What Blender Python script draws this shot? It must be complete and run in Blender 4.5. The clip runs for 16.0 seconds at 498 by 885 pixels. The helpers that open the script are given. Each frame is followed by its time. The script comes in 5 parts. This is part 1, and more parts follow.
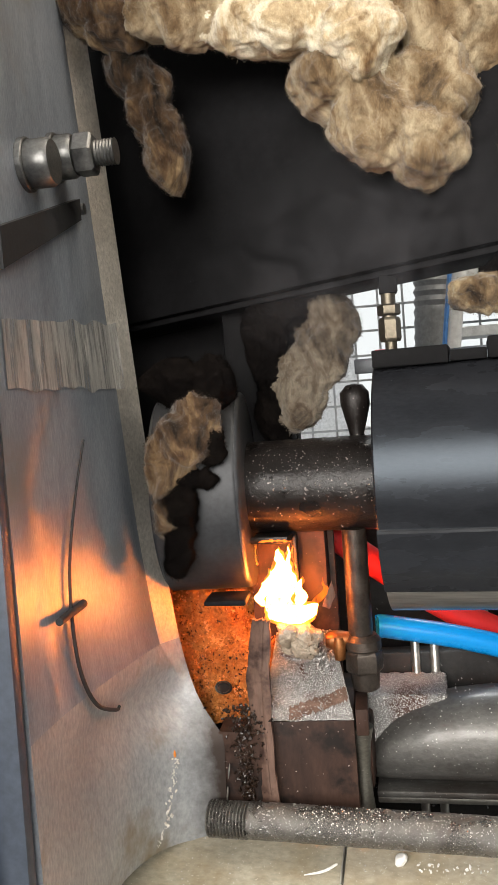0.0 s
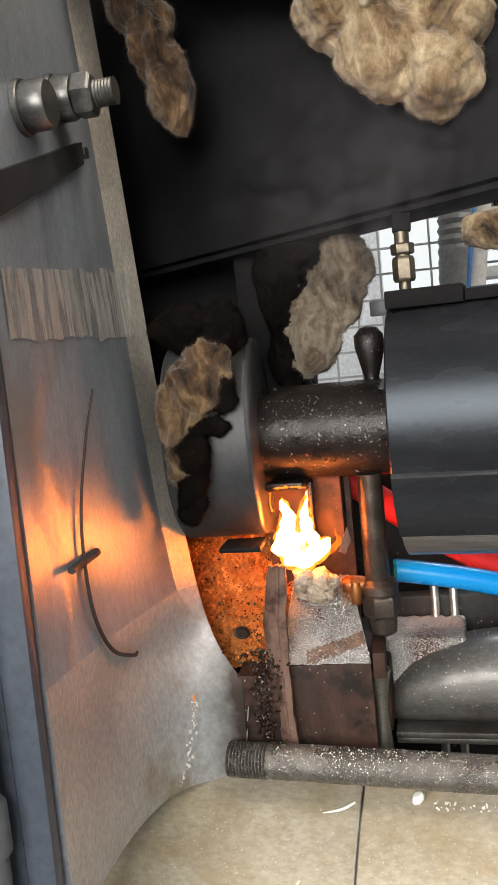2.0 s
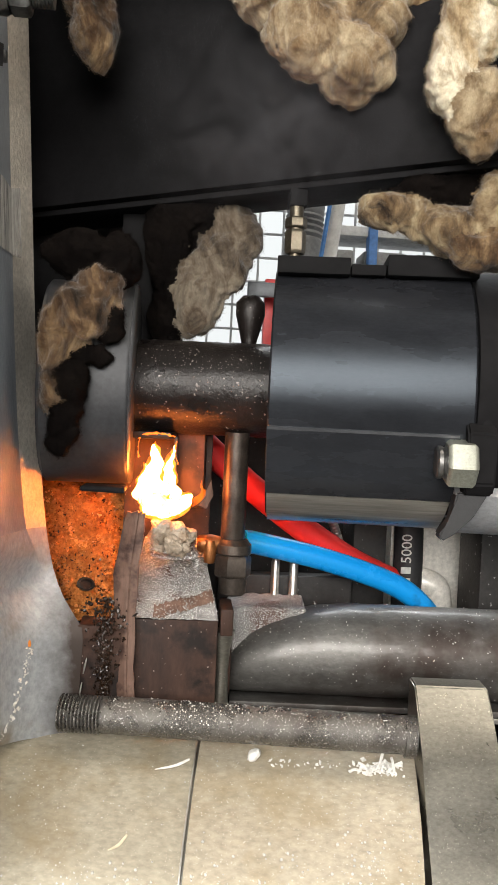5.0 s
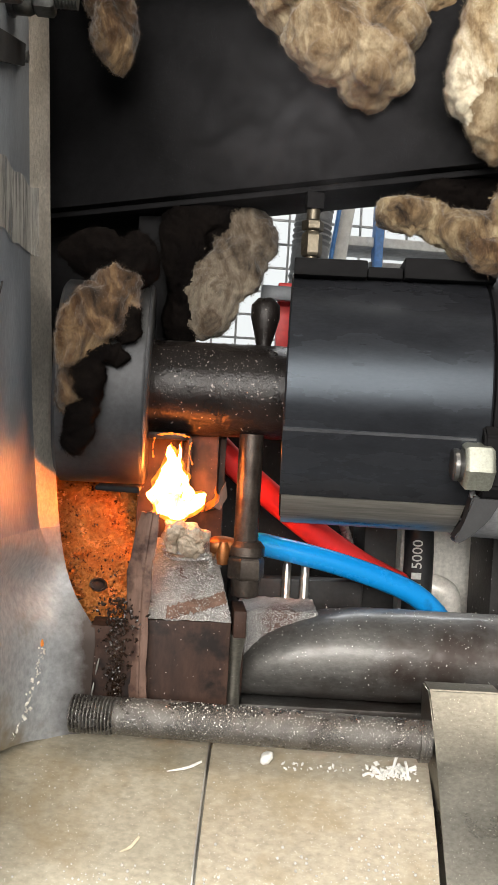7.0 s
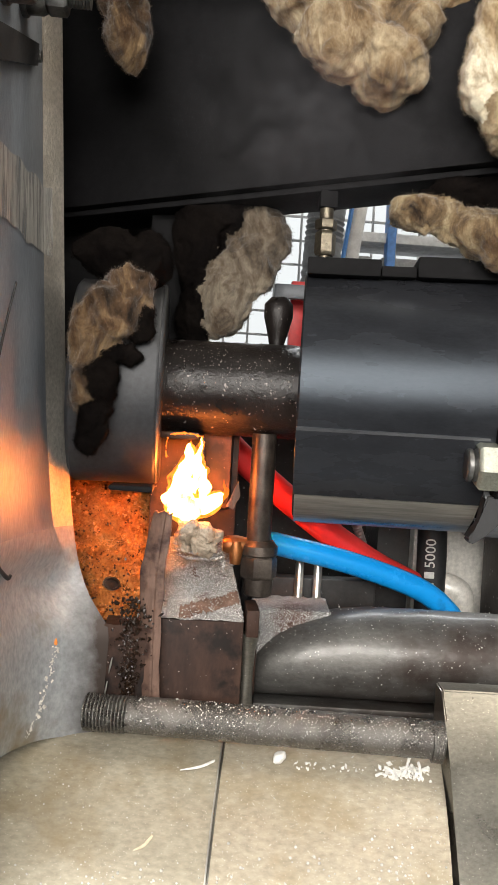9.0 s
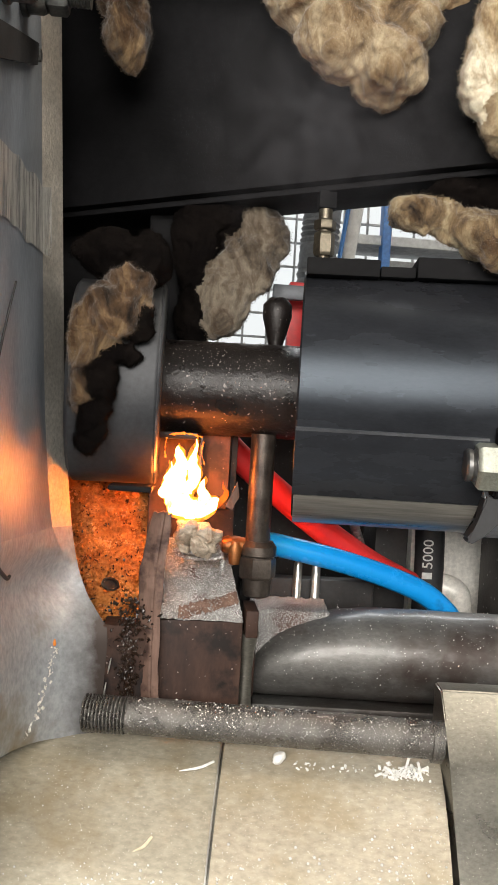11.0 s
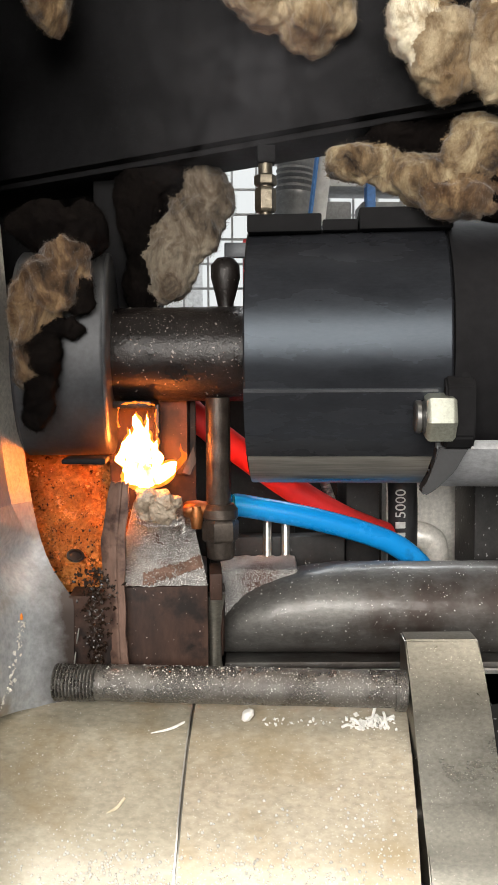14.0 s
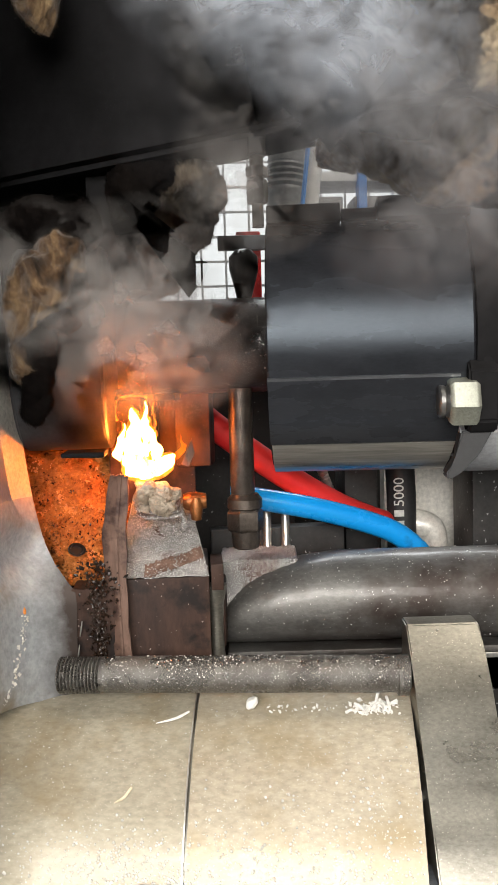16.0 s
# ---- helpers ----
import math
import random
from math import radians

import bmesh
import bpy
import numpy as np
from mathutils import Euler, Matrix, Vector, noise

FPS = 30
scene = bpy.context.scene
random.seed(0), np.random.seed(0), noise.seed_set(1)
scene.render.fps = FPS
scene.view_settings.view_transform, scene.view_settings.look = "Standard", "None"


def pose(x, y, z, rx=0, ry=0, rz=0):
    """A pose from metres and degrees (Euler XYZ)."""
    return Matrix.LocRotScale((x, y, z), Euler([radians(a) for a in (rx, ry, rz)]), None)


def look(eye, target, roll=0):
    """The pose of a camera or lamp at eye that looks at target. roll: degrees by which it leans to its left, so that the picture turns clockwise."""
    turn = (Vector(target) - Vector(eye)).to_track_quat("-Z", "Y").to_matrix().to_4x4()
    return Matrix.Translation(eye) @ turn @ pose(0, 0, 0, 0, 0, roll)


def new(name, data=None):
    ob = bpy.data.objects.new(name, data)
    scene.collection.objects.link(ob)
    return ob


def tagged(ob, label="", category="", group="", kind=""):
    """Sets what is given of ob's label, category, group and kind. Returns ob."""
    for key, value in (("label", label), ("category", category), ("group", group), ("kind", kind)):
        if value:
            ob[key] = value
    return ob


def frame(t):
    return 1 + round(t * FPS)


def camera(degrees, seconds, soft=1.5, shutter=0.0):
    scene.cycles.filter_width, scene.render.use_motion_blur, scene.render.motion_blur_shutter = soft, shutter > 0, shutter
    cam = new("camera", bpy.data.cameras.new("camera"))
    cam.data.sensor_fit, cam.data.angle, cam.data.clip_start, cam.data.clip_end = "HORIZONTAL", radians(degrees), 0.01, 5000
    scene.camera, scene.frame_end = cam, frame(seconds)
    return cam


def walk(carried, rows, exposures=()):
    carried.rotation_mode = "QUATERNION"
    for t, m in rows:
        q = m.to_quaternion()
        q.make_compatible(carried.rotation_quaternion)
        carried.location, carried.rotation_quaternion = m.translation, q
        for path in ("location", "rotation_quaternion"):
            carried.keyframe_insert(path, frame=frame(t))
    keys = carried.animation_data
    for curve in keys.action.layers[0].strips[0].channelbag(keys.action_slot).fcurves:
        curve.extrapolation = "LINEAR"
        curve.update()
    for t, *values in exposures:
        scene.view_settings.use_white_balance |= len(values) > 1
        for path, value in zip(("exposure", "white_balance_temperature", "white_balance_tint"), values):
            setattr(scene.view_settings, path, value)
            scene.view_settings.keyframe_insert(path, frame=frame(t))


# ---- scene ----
EXPOSURES = [(0.0, 0.42), (4.0, 0.38), (9.0, 0.36), (12.5, 0.34), (14.0, 0.25), (15.5, 0.28), (16.0, 0.36)]
cam = camera(33.83, 16.0, 1.1, 0.0)
PATH = [
    (0, (0.0481, 0.0015, 0.0771), (-0.2233, 1.9804, -0.0256), -4.39),
    (0.5, (0.0382, 0.0022, 0.0725), (-0.2663, 1.9768, -0.0184), -5.90),
    (1, (0.0244, -0.0026, 0.0630), (-0.2588, 1.9752, -0.0282), -6.58),
    (1.5, (0.0194, -0.0004, 0.0620), (-0.2956, 1.9712, -0.0555), -6.38),
    (2, (0.0575, 0.0073, 0.0752), (-0.2983, 1.9628, -0.1475), -5.73),
    (2.5, (0.0574, 0.0048, 0.0541), (-0.0820, 1.9918, -0.1259), -3.96),
    (3, (0.0326, -0.0020, 0.0268), (0.1043, 1.9942, -0.0741), -1.72),
    (3.5, (0.0226, -0.0026, 0.0137), (0.1667, 1.9909, -0.0573), -0.03),
    (4, (0.0170, -0.0022, 0.0095), (0.1779, 1.9904, -0.0516), 1.17),
    (6.5, (0.0025, 0.0001, 0.0023), (0.1663, 1.9932, -0.0271), 3.29),
    (7, (0.0001, 0.0001, 0.0001), (0.1656, 1.9931, -0.0202), 3.30),
    (7.5, (-0.0028, 0.0010, -0.0012), (0.1618, 1.9942, -0.0167), 3.29),
    (8, (-0.0050, 0.0011, -0.0008), (0.1533, 1.9948, -0.0189), 3.29),
    (8.5, (-0.0022, 0.0009, 0.0019), (0.1404, 1.9956, -0.0290), 3.32),
    (9, (-0.0008, 0.0005, 0.0025), (0.1372, 1.9955, -0.0312), 3.34),
    (11.5, (-0.0044, 0.0010, 0.0008), (0.1518, 1.9947, -0.0247), 3.37),
    (12, (0.0065, -0.0003, 0.0074), (0.1257, 1.9952, -0.0528), 3.02),
    (12.5, (0.0196, -0.0040, 0.0151), (0.1322, 1.9898, -0.0950), 2.08),
    (13, (0.0274, -0.0027, 0.0171), (0.1429, 1.9900, -0.1084), 1.16),
    (13.5, (0.0338, -0.0027, 0.0163), (0.1361, 1.9888, -0.1372), 0.35),
    (14, (0.0302, -0.0005, 0.0092), (0.1487, 1.9904, -0.1402), -0.40),
    (14.5, (0.0265, -0.0018, 0.0034), (0.1598, 1.9886, -0.1395), -1.00),
    (15, (0.0253, -0.0022, 0.0018), (0.1648, 1.9878, -0.1416), -1.38),
    (15.5, (0.0278, -0.0029, 0.0022), (0.1584, 1.9877, -0.1402), -1.68),
    (16, (0.0299, -0.0037, 0.0043), (0.1539, 1.9868, -0.1466), -1.77),
]
walk(cam, [(t, look(eye, target, roll)) for t, eye, target, roll in PATH], EXPOSURES)

# ---- light ----
world = bpy.data.worlds.new("hall_air")
world.use_nodes = True
scene.world = world
world.node_tree.nodes["Background"].inputs[0].default_value = (0.9, 0.92, 1.0, 1)
world.node_tree.nodes["Background"].inputs[1].default_value = 0.3


def area_lamp(eye, target, sx, sy, watts, colour):
    data = bpy.data.lights.new("lamp", "AREA")
    data.shape, data.size, data.size_y, data.energy, data.color = "RECTANGLE", sx, sy, watts, colour
    ob = new("lamp", data)
    ob.matrix_world = look(eye, target)
    return ob


# hall lamps: over the machine, an added low fill behind the camera, far behind
LAMPS = [((0.75, 0.02, 1.35), (0.1, 0.42, 0.0), 0.60, 1.2, 13.5, (1.0, 0.90, 0.76)),
         ((-0.25, -1.1, 0.40), (0.0, 0.45, 0.0), 1.3, 0.65, 36, (1.0, 0.96, 0.90)),
         ((0.5, 2.2, 2.2), (0.4, 2.4, 0.0), 1.6, 0.5, 48, (0.95, 0.98, 1.0))]
for row in LAMPS:
    area_lamp(*row)


# ---- materials ----
def mat(name):
    m = bpy.data.materials.new(name)
    m.use_nodes = True
    nt = m.node_tree
    return m, nt, nt.nodes["Principled BSDF"]


def node(nt, kind, **inputs):
    n = nt.nodes.new(kind)
    for key, value in inputs.items():
        n.inputs[key.replace("_", " ")].default_value = value
    return n


def coords(nt, stretch=(1, 1, 1)):
    tc = nt.nodes.new("ShaderNodeTexCoord")
    mp = node(nt, "ShaderNodeMapping", Scale=stretch)
    nt.links.new(tc.outputs["Object"], mp.inputs["Vector"])
    return mp.outputs[0]


def ramp(nt, source, stops):
    r = nt.nodes.new("ShaderNodeValToRGB")
    els = r.color_ramp.elements
    while len(els) < len(stops):
        els.new(0.5)
    for el, (pos, col) in zip(els, stops):
        el.position = pos
        el.color = (*col, 1) if len(col) == 3 else col
    nt.links.new(source, r.inputs[0])
    return r.outputs[0]


def surf(name, c1, c2, rough=(0.35, 0.55), metal=0.0, scale=25.0, fine=400.0, bump=0.15, depth=0.0006,
         stretch=(1, 1, 1), stain=None, stain_scale=18.0, stain_at=(0.55, 0.7), speck=None, speck_scale=700.0,
         speck_at=(0.68, 0.72), coat=0.0, grainy=0.45):
    """Two-scale procedural surface: broad variation, fine grain with relief, stains and specks."""
    m, nt, b = mat(name)
    v = coords(nt, stretch)
    broad = node(nt, "ShaderNodeTexNoise", Scale=scale, Detail=6.0, Roughness=0.6)
    grain = node(nt, "ShaderNodeTexNoise", Scale=fine, Detail=4.0, Roughness=0.65)
    for n in (broad, grain):
        nt.links.new(v, n.inputs["Vector"])
    col = ramp(nt, broad.outputs[0], [(0.3, c1), (0.7, c2)])
    mix = nt.nodes.new("ShaderNodeMix")
    mix.data_type, mix.blend_type = "RGBA", "MULTIPLY"
    mix.inputs[0].default_value = grainy
    nt.links.new(col, mix.inputs[6])
    nt.links.new(ramp(nt, grain.outputs[0], [(0.3, (0.45, 0.45, 0.45)), (0.7, (1.3, 1.3, 1.3))]), mix.inputs[7])
    col = mix.outputs[2]
    flat = coords(nt)
    for colour, sc, at, det in ((stain, stain_scale, stain_at, 5.0), (speck, speck_scale, speck_at, 1.0)):
        if colour is None:
            continue
        sn = node(nt, "ShaderNodeTexNoise", Scale=sc, Detail=det, Roughness=0.6)
        nt.links.new(flat, sn.inputs["Vector"])
        f = ramp(nt, sn.outputs[0], [(at[0], (0, 0, 0)), (at[1], (1, 1, 1))])
        mx = nt.nodes.new("ShaderNodeMix")
        mx.data_type = "RGBA"
        nt.links.new(f, mx.inputs[0])
        nt.links.new(col, mx.inputs[6])
        mx.inputs[7].default_value = (*colour, 1)
        col = mx.outputs[2]
    nt.links.new(col, b.inputs["Base Color"])
    rr = node(nt, "ShaderNodeMapRange")
    rr.inputs["To Min"].default_value, rr.inputs["To Max"].default_value = rough
    rr.inputs["From Min"].default_value, rr.inputs["From Max"].default_value = 0.3, 0.7
    nt.links.new(broad.outputs[0], rr.inputs["Value"])
    nt.links.new(rr.outputs[0], b.inputs["Roughness"])
    b.inputs["Metallic"].default_value = metal
    b.inputs["Coat Weight"].default_value = coat
    b.inputs["Coat Roughness"].default_value = 0.15
    bp = node(nt, "ShaderNodeBump", Strength=bump, Distance=depth)
    nt.links.new(grain.outputs[0], bp.inputs["Height"])
    nt.links.new(bp.outputs[0], b.inputs["Normal"])
    return m


def glow(name, colour, strength):
    m, nt, b = mat(name)
    b.inputs["Base Color"].default_value = (0, 0, 0, 1)
    b.inputs["Emission Color"].default_value = (*colour, 1)
    b.inputs["Emission Strength"].default_value = strength
    return m


STEEL = surf("brushed_steel", (0.255, 0.287, 0.335), (0.37, 0.402, 0.45), (0.37, 0.48), 0.62, 14, 260, 0.2, 0.0004, (1, 5, 0.8),
             stain=(0.29, 0.285, 0.28), stain_scale=12)
STEEL_FOOT = surf("dull_cast_steel", (0.32, 0.332, 0.345), (0.42, 0.43, 0.435), (0.46, 0.60), 0.5, 14, 260, 0.2, 0.0004, (1, 2, 1),
                  stain=(0.24, 0.20, 0.14), stain_scale=26, stain_at=(0.55, 0.75))


def brown_border(m, at, to, colour):
    """Brown mixed into the casting's colour beside the opening, with a ragged border."""
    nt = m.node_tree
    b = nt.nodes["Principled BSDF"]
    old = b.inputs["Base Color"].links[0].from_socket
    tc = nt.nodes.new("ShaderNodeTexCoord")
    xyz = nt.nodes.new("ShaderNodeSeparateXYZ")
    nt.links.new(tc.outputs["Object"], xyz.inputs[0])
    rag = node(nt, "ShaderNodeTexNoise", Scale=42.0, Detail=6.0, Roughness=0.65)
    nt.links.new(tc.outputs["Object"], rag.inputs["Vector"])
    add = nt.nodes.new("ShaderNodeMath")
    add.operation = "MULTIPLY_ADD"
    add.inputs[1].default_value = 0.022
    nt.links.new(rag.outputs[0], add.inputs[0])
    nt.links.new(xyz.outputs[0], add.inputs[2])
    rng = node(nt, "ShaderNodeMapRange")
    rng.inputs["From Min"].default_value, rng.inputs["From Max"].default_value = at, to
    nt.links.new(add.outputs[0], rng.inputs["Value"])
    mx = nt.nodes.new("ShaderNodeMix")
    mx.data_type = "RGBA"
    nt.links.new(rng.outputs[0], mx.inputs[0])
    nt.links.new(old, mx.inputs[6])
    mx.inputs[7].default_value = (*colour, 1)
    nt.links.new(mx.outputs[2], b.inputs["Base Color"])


brown_border(STEEL_FOOT, 0.098, 0.117, (0.035, 0.024, 0.019))
STEEL_B = STEEL.node_tree.nodes["Principled BSDF"]
STEEL_B.inputs["Anisotropic"].default_value = 0.6
round_z = STEEL.node_tree.nodes.new("ShaderNodeTangent")
round_z.direction_type, round_z.axis = "RADIAL", "Z"
STEEL.node_tree.links.new(round_z.outputs[0], STEEL_B.inputs["Tangent"])
STEEL_EDGE = surf("worn_edge_steel", (0.48, 0.45, 0.40), (0.70, 0.66, 0.59), (0.30, 0.46), 0.85, 60, 700, 0.6, 0.0006, (1, 1, 0.6))
STREAKED = surf("streaked_steel", (0.48, 0.475, 0.46), (0.74, 0.725, 0.69), (0.4, 0.6), 0.7, 90, 700, 0.3, 0.0004, (1, 3, 0.25))
streak_noise = node(STREAKED.node_tree, "ShaderNodeTexNoise", Scale=45.0, Detail=6.0, Roughness=0.65)
STREAKED.node_tree.links.new(coords(STREAKED.node_tree, (1, 4, 0.5)), streak_noise.inputs["Vector"])
STREAKED.node_tree.links.new(ramp(STREAKED.node_tree, streak_noise.outputs[0], [(0.32, (0, 0, 0)), (0.54, (1, 1, 1))]), STREAKED.node_tree.nodes["Principled BSDF"].inputs["Alpha"])
BRONZE = surf("dull_bronze", (0.085, 0.072, 0.052), (0.18, 0.155, 0.115), (0.35, 0.5), 0.85, 60, 500, 0.2)
BOLT = surf("bolt_steel", (0.12, 0.12, 0.12), (0.24, 0.235, 0.225), (0.3, 0.5), 0.9, 60, 500, 0.2)
ZINC = surf("zinc_nut", (0.32, 0.33, 0.28), (0.46, 0.465, 0.40), (0.42, 0.55), 0.85, 80, 700, 0.1)
DRUM_A = surf("tan_steel_dull", (0.295, 0.262, 0.195), (0.41, 0.372, 0.29), (0.42, 0.58), 0.32, 12, 420, 0.25, 0.0004, (0.5, 1, 1),
              stain=(0.22, 0.165, 0.085), stain_scale=22, stain_at=(0.50, 0.78), speck=(0.52, 0.48, 0.4), speck_scale=900, speck_at=(0.68, 0.76), coat=0.3)
DRUM_B = surf("tan_steel_bright", (0.345, 0.298, 0.218), (0.475, 0.425, 0.335), (0.42, 0.58), 0.32, 12, 420, 0.25, 0.0004, (0.5, 1, 1),
              stain=(0.27, 0.20, 0.10), stain_scale=20, stain_at=(0.50, 0.80), speck=(0.60, 0.56, 0.47), speck_scale=900, speck_at=(0.66, 0.76), coat=0.3)
BRACKET = surf("bracket_steel", (0.185, 0.175, 0.15), (0.285, 0.27, 0.23), (0.24, 0.40), 0.85, 18, 400, 0.12, 0.0004, (1, 1, 2),
               speck=(0.45, 0.43, 0.37), speck_scale=900, speck_at=(0.70, 0.74))
ROD = surf("oily_rod", (0.10, 0.093, 0.085), (0.20, 0.188, 0.172), (0.20, 0.34), 0.75, 50, 1500, 0.8, 0.0007,
           stain=(0.085, 0.075, 0.068), stain_scale=40, stain_at=(0.55, 0.75), speck=(0.5, 0.49, 0.47), speck_scale=1100, speck_at=(0.64, 0.72), coat=0.06)
PIPE = surf("grey_pipe", (0.095, 0.091, 0.086), (0.20, 0.192, 0.18), (0.44, 0.60), 0.6, 30, 500, 0.3, 0.0006, (0.5, 1, 1),
            stain=(0.055, 0.042, 0.036), stain_scale=15, stain_at=(0.46, 0.62), speck=(0.5, 0.49, 0.47), speck_scale=700, speck_at=(0.72, 0.80), coat=0.25)
BLACK = surf("black_oxide", (0.012, 0.0125, 0.0145), (0.027, 0.028, 0.032), (0.22, 0.32), 0.1, 22, 500, 0.08, 0.0003, (0.6, 1, 2))
BLACK.node_tree.nodes["Principled BSDF"].inputs["Specular IOR Level"].default_value = 0.28
BLACK.node_tree.nodes["Principled BSDF"].inputs["Specular Tint"].default_value = (0.72, 0.86, 1.0, 1)
BLACK_DULL = surf("black_dull", (0.012, 0.012, 0.013), (0.03, 0.03, 0.032), (0.5, 0.7), 0.1, 20, 300, 0.25)
SOOT = surf("sooted_steel", (0.004, 0.0038, 0.004), (0.0135, 0.013, 0.014), (0.55, 0.8), 0.0, 9, 160, 0.3, 0.0006)
SOOT.node_tree.nodes["Principled BSDF"].inputs["Specular IOR Level"].default_value = 0.08
# Lighter black that paints the highlight on edges of cover and flange.
EDGE_HIGHLIGHT = surf("edge_highlight", (0.05, 0.052, 0.058), (0.13, 0.132, 0.14), (0.3, 0.45), 0.5, 60, 500, 0.15, 0.0003, (0.2, 1, 1))
SHEEN_BAND = surf("underside_sheen", (0.16, 0.155, 0.145), (0.44, 0.42, 0.38), (0.25, 0.4), 0.7, 120, 600, 0.15, 0.0003, (0.08, 1, 1.5))
GREYCAST = surf("grey_cast", (0.33, 0.345, 0.37), (0.48, 0.485, 0.50), (0.35, 0.5), 0.4, 20, 300, 0.1)
BURNT = surf("burnt_tube", (0.007, 0.0055, 0.005), (0.018, 0.014, 0.0125), (0.24, 0.42), 0.2, 45, 520, 0.55, 0.0007,
             speck=(0.22, 0.19, 0.175), speck_scale=420, speck_at=(0.70, 0.76))
BURNT.node_tree.nodes["Principled BSDF"].inputs["Specular IOR Level"].default_value = 0.35
FLAKE = surf("grey_flake", (0.16, 0.14, 0.125), (0.34, 0.31, 0.28), (0.25, 0.5), 0.2, 60, 300, 0.2)
# Flame light on the small fitting, put into its base colour.
FLAMELIT = surf("flamelit_steel", (0.13, 0.045, 0.014), (0.30, 0.115, 0.034), (0.32, 0.5), 0.7, 90, 500, 0.3)
CHAR = surf("wet_char", (0.010, 0.006, 0.004), (0.035, 0.018, 0.010), (0.14, 0.32), 0.0, 80, 600, 0.4)
FLANGE = surf("grey_flange", (0.026, 0.027, 0.030), (0.046, 0.047, 0.051), (0.42, 0.58), 0.3, 18, 300, 0.15)
RUST = surf("rusty_block", (0.020, 0.0105, 0.008), (0.066, 0.036, 0.026), (0.5, 0.72), 0.1, 34, 300, 0.3, 0.0006, (1, 1, 0.3),
            stain=(0.012, 0.008, 0.007), stain_scale=40, stain_at=(0.5, 0.62), speck=(0.25, 0.2, 0.18), speck_scale=500, speck_at=(0.74, 0.78))
RUST.node_tree.nodes["Principled BSDF"].inputs["Specular IOR Level"].default_value = 0.2
SCALE = surf("brown_scale", (0.072, 0.038, 0.027), (0.17, 0.105, 0.08), (0.45, 0.65), 0.2, 34, 300, 0.4, 0.0006, (1, 1, 0.22), stain=(0.035, 0.018, 0.014), stain_scale=46, stain_at=(0.48, 0.6))
SCALE.node_tree.nodes["Principled BSDF"].inputs["Specular IOR Level"].default_value = 0.25
GRIT = surf("metal_grit", (0.20, 0.19, 0.18), (0.46, 0.45, 0.44), (0.3, 0.6), 0.5, 60, 900, 1.0, 0.0015,
            stain=(0.11, 0.055, 0.038), stain_scale=30, stain_at=(0.52, 0.64), speck=(0.9, 0.89, 0.87), speck_scale=1500, speck_at=(0.54, 0.62))
# The flame's orange glow on the recess is put into this base colour.
CAVITY = surf("flamelit_recess", (0.46, 0.135, 0.028), (0.92, 0.385, 0.10), (0.12, 0.32), 0.35, 60, 520, 1.0, 0.003,
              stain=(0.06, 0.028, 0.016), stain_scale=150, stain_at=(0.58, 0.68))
BROWNPIPE = surf("brown_pipe", (0.04, 0.033, 0.028), (0.105, 0.085, 0.070), (0.28, 0.5), 0.7, 60, 500, 0.4,
                 stain=(0.03, 0.02, 0.016), stain_scale=50)
def wool_mat(name, dark, mid, light, at, scale=24.0):
    """Torn mineral wool: soft cream and tan patches with scorched streaks."""
    m, nt, b = mat(name)
    v = coords(nt, (1.0, 1.0, 0.6))
    big = node(nt, "ShaderNodeTexNoise", Scale=scale, Detail=7.0, Roughness=0.62, Distortion=1.2)
    tiny = node(nt, "ShaderNodeTexNoise", Scale=520.0, Detail=4.0, Roughness=0.7, Distortion=2.5)
    nt.links.new(v, big.inputs["Vector"])
    nt.links.new(v, tiny.inputs["Vector"])
    col = ramp(nt, big.outputs[0], [(at[0], dark), (at[1], mid), (at[2], light)])
    pits = node(nt, "ShaderNodeTexNoise", Scale=95.0, Detail=5.0, Roughness=0.6, Distortion=1.5)
    nt.links.new(v, pits.inputs["Vector"])
    my = nt.nodes.new("ShaderNodeMix")
    my.data_type, my.blend_type = "RGBA", "MULTIPLY"
    my.inputs[0].default_value = 0.6
    nt.links.new(col, my.inputs[6])
    nt.links.new(ramp(nt, pits.outputs[0], [(0.34, (0.30, 0.20, 0.12)), (0.52, (1.0, 1.0, 1.0))]), my.inputs[7])
    col = my.outputs[2]
    mx = nt.nodes.new("ShaderNodeMix")
    mx.data_type, mx.blend_type = "RGBA", "MULTIPLY"
    mx.inputs[0].default_value = 0.5
    nt.links.new(col, mx.inputs[6])
    nt.links.new(ramp(nt, tiny.outputs[0], [(0.35, (0.5, 0.46, 0.4)), (0.65, (1.25, 1.25, 1.25))]), mx.inputs[7])
    nt.links.new(mx.outputs[2], b.inputs["Base Color"])
    b.inputs["Roughness"].default_value = 1.0
    b.inputs["Specular IOR Level"].default_value = 0.1
    b.inputs["Sheen Weight"].default_value = 0.3
    bp = node(nt, "ShaderNodeBump", Strength=0.5, Distance=0.0009)
    nt.links.new(tiny.outputs[0], bp.inputs["Height"])
    nt.links.new(bp.outputs[0], b.inputs["Normal"])
    return m


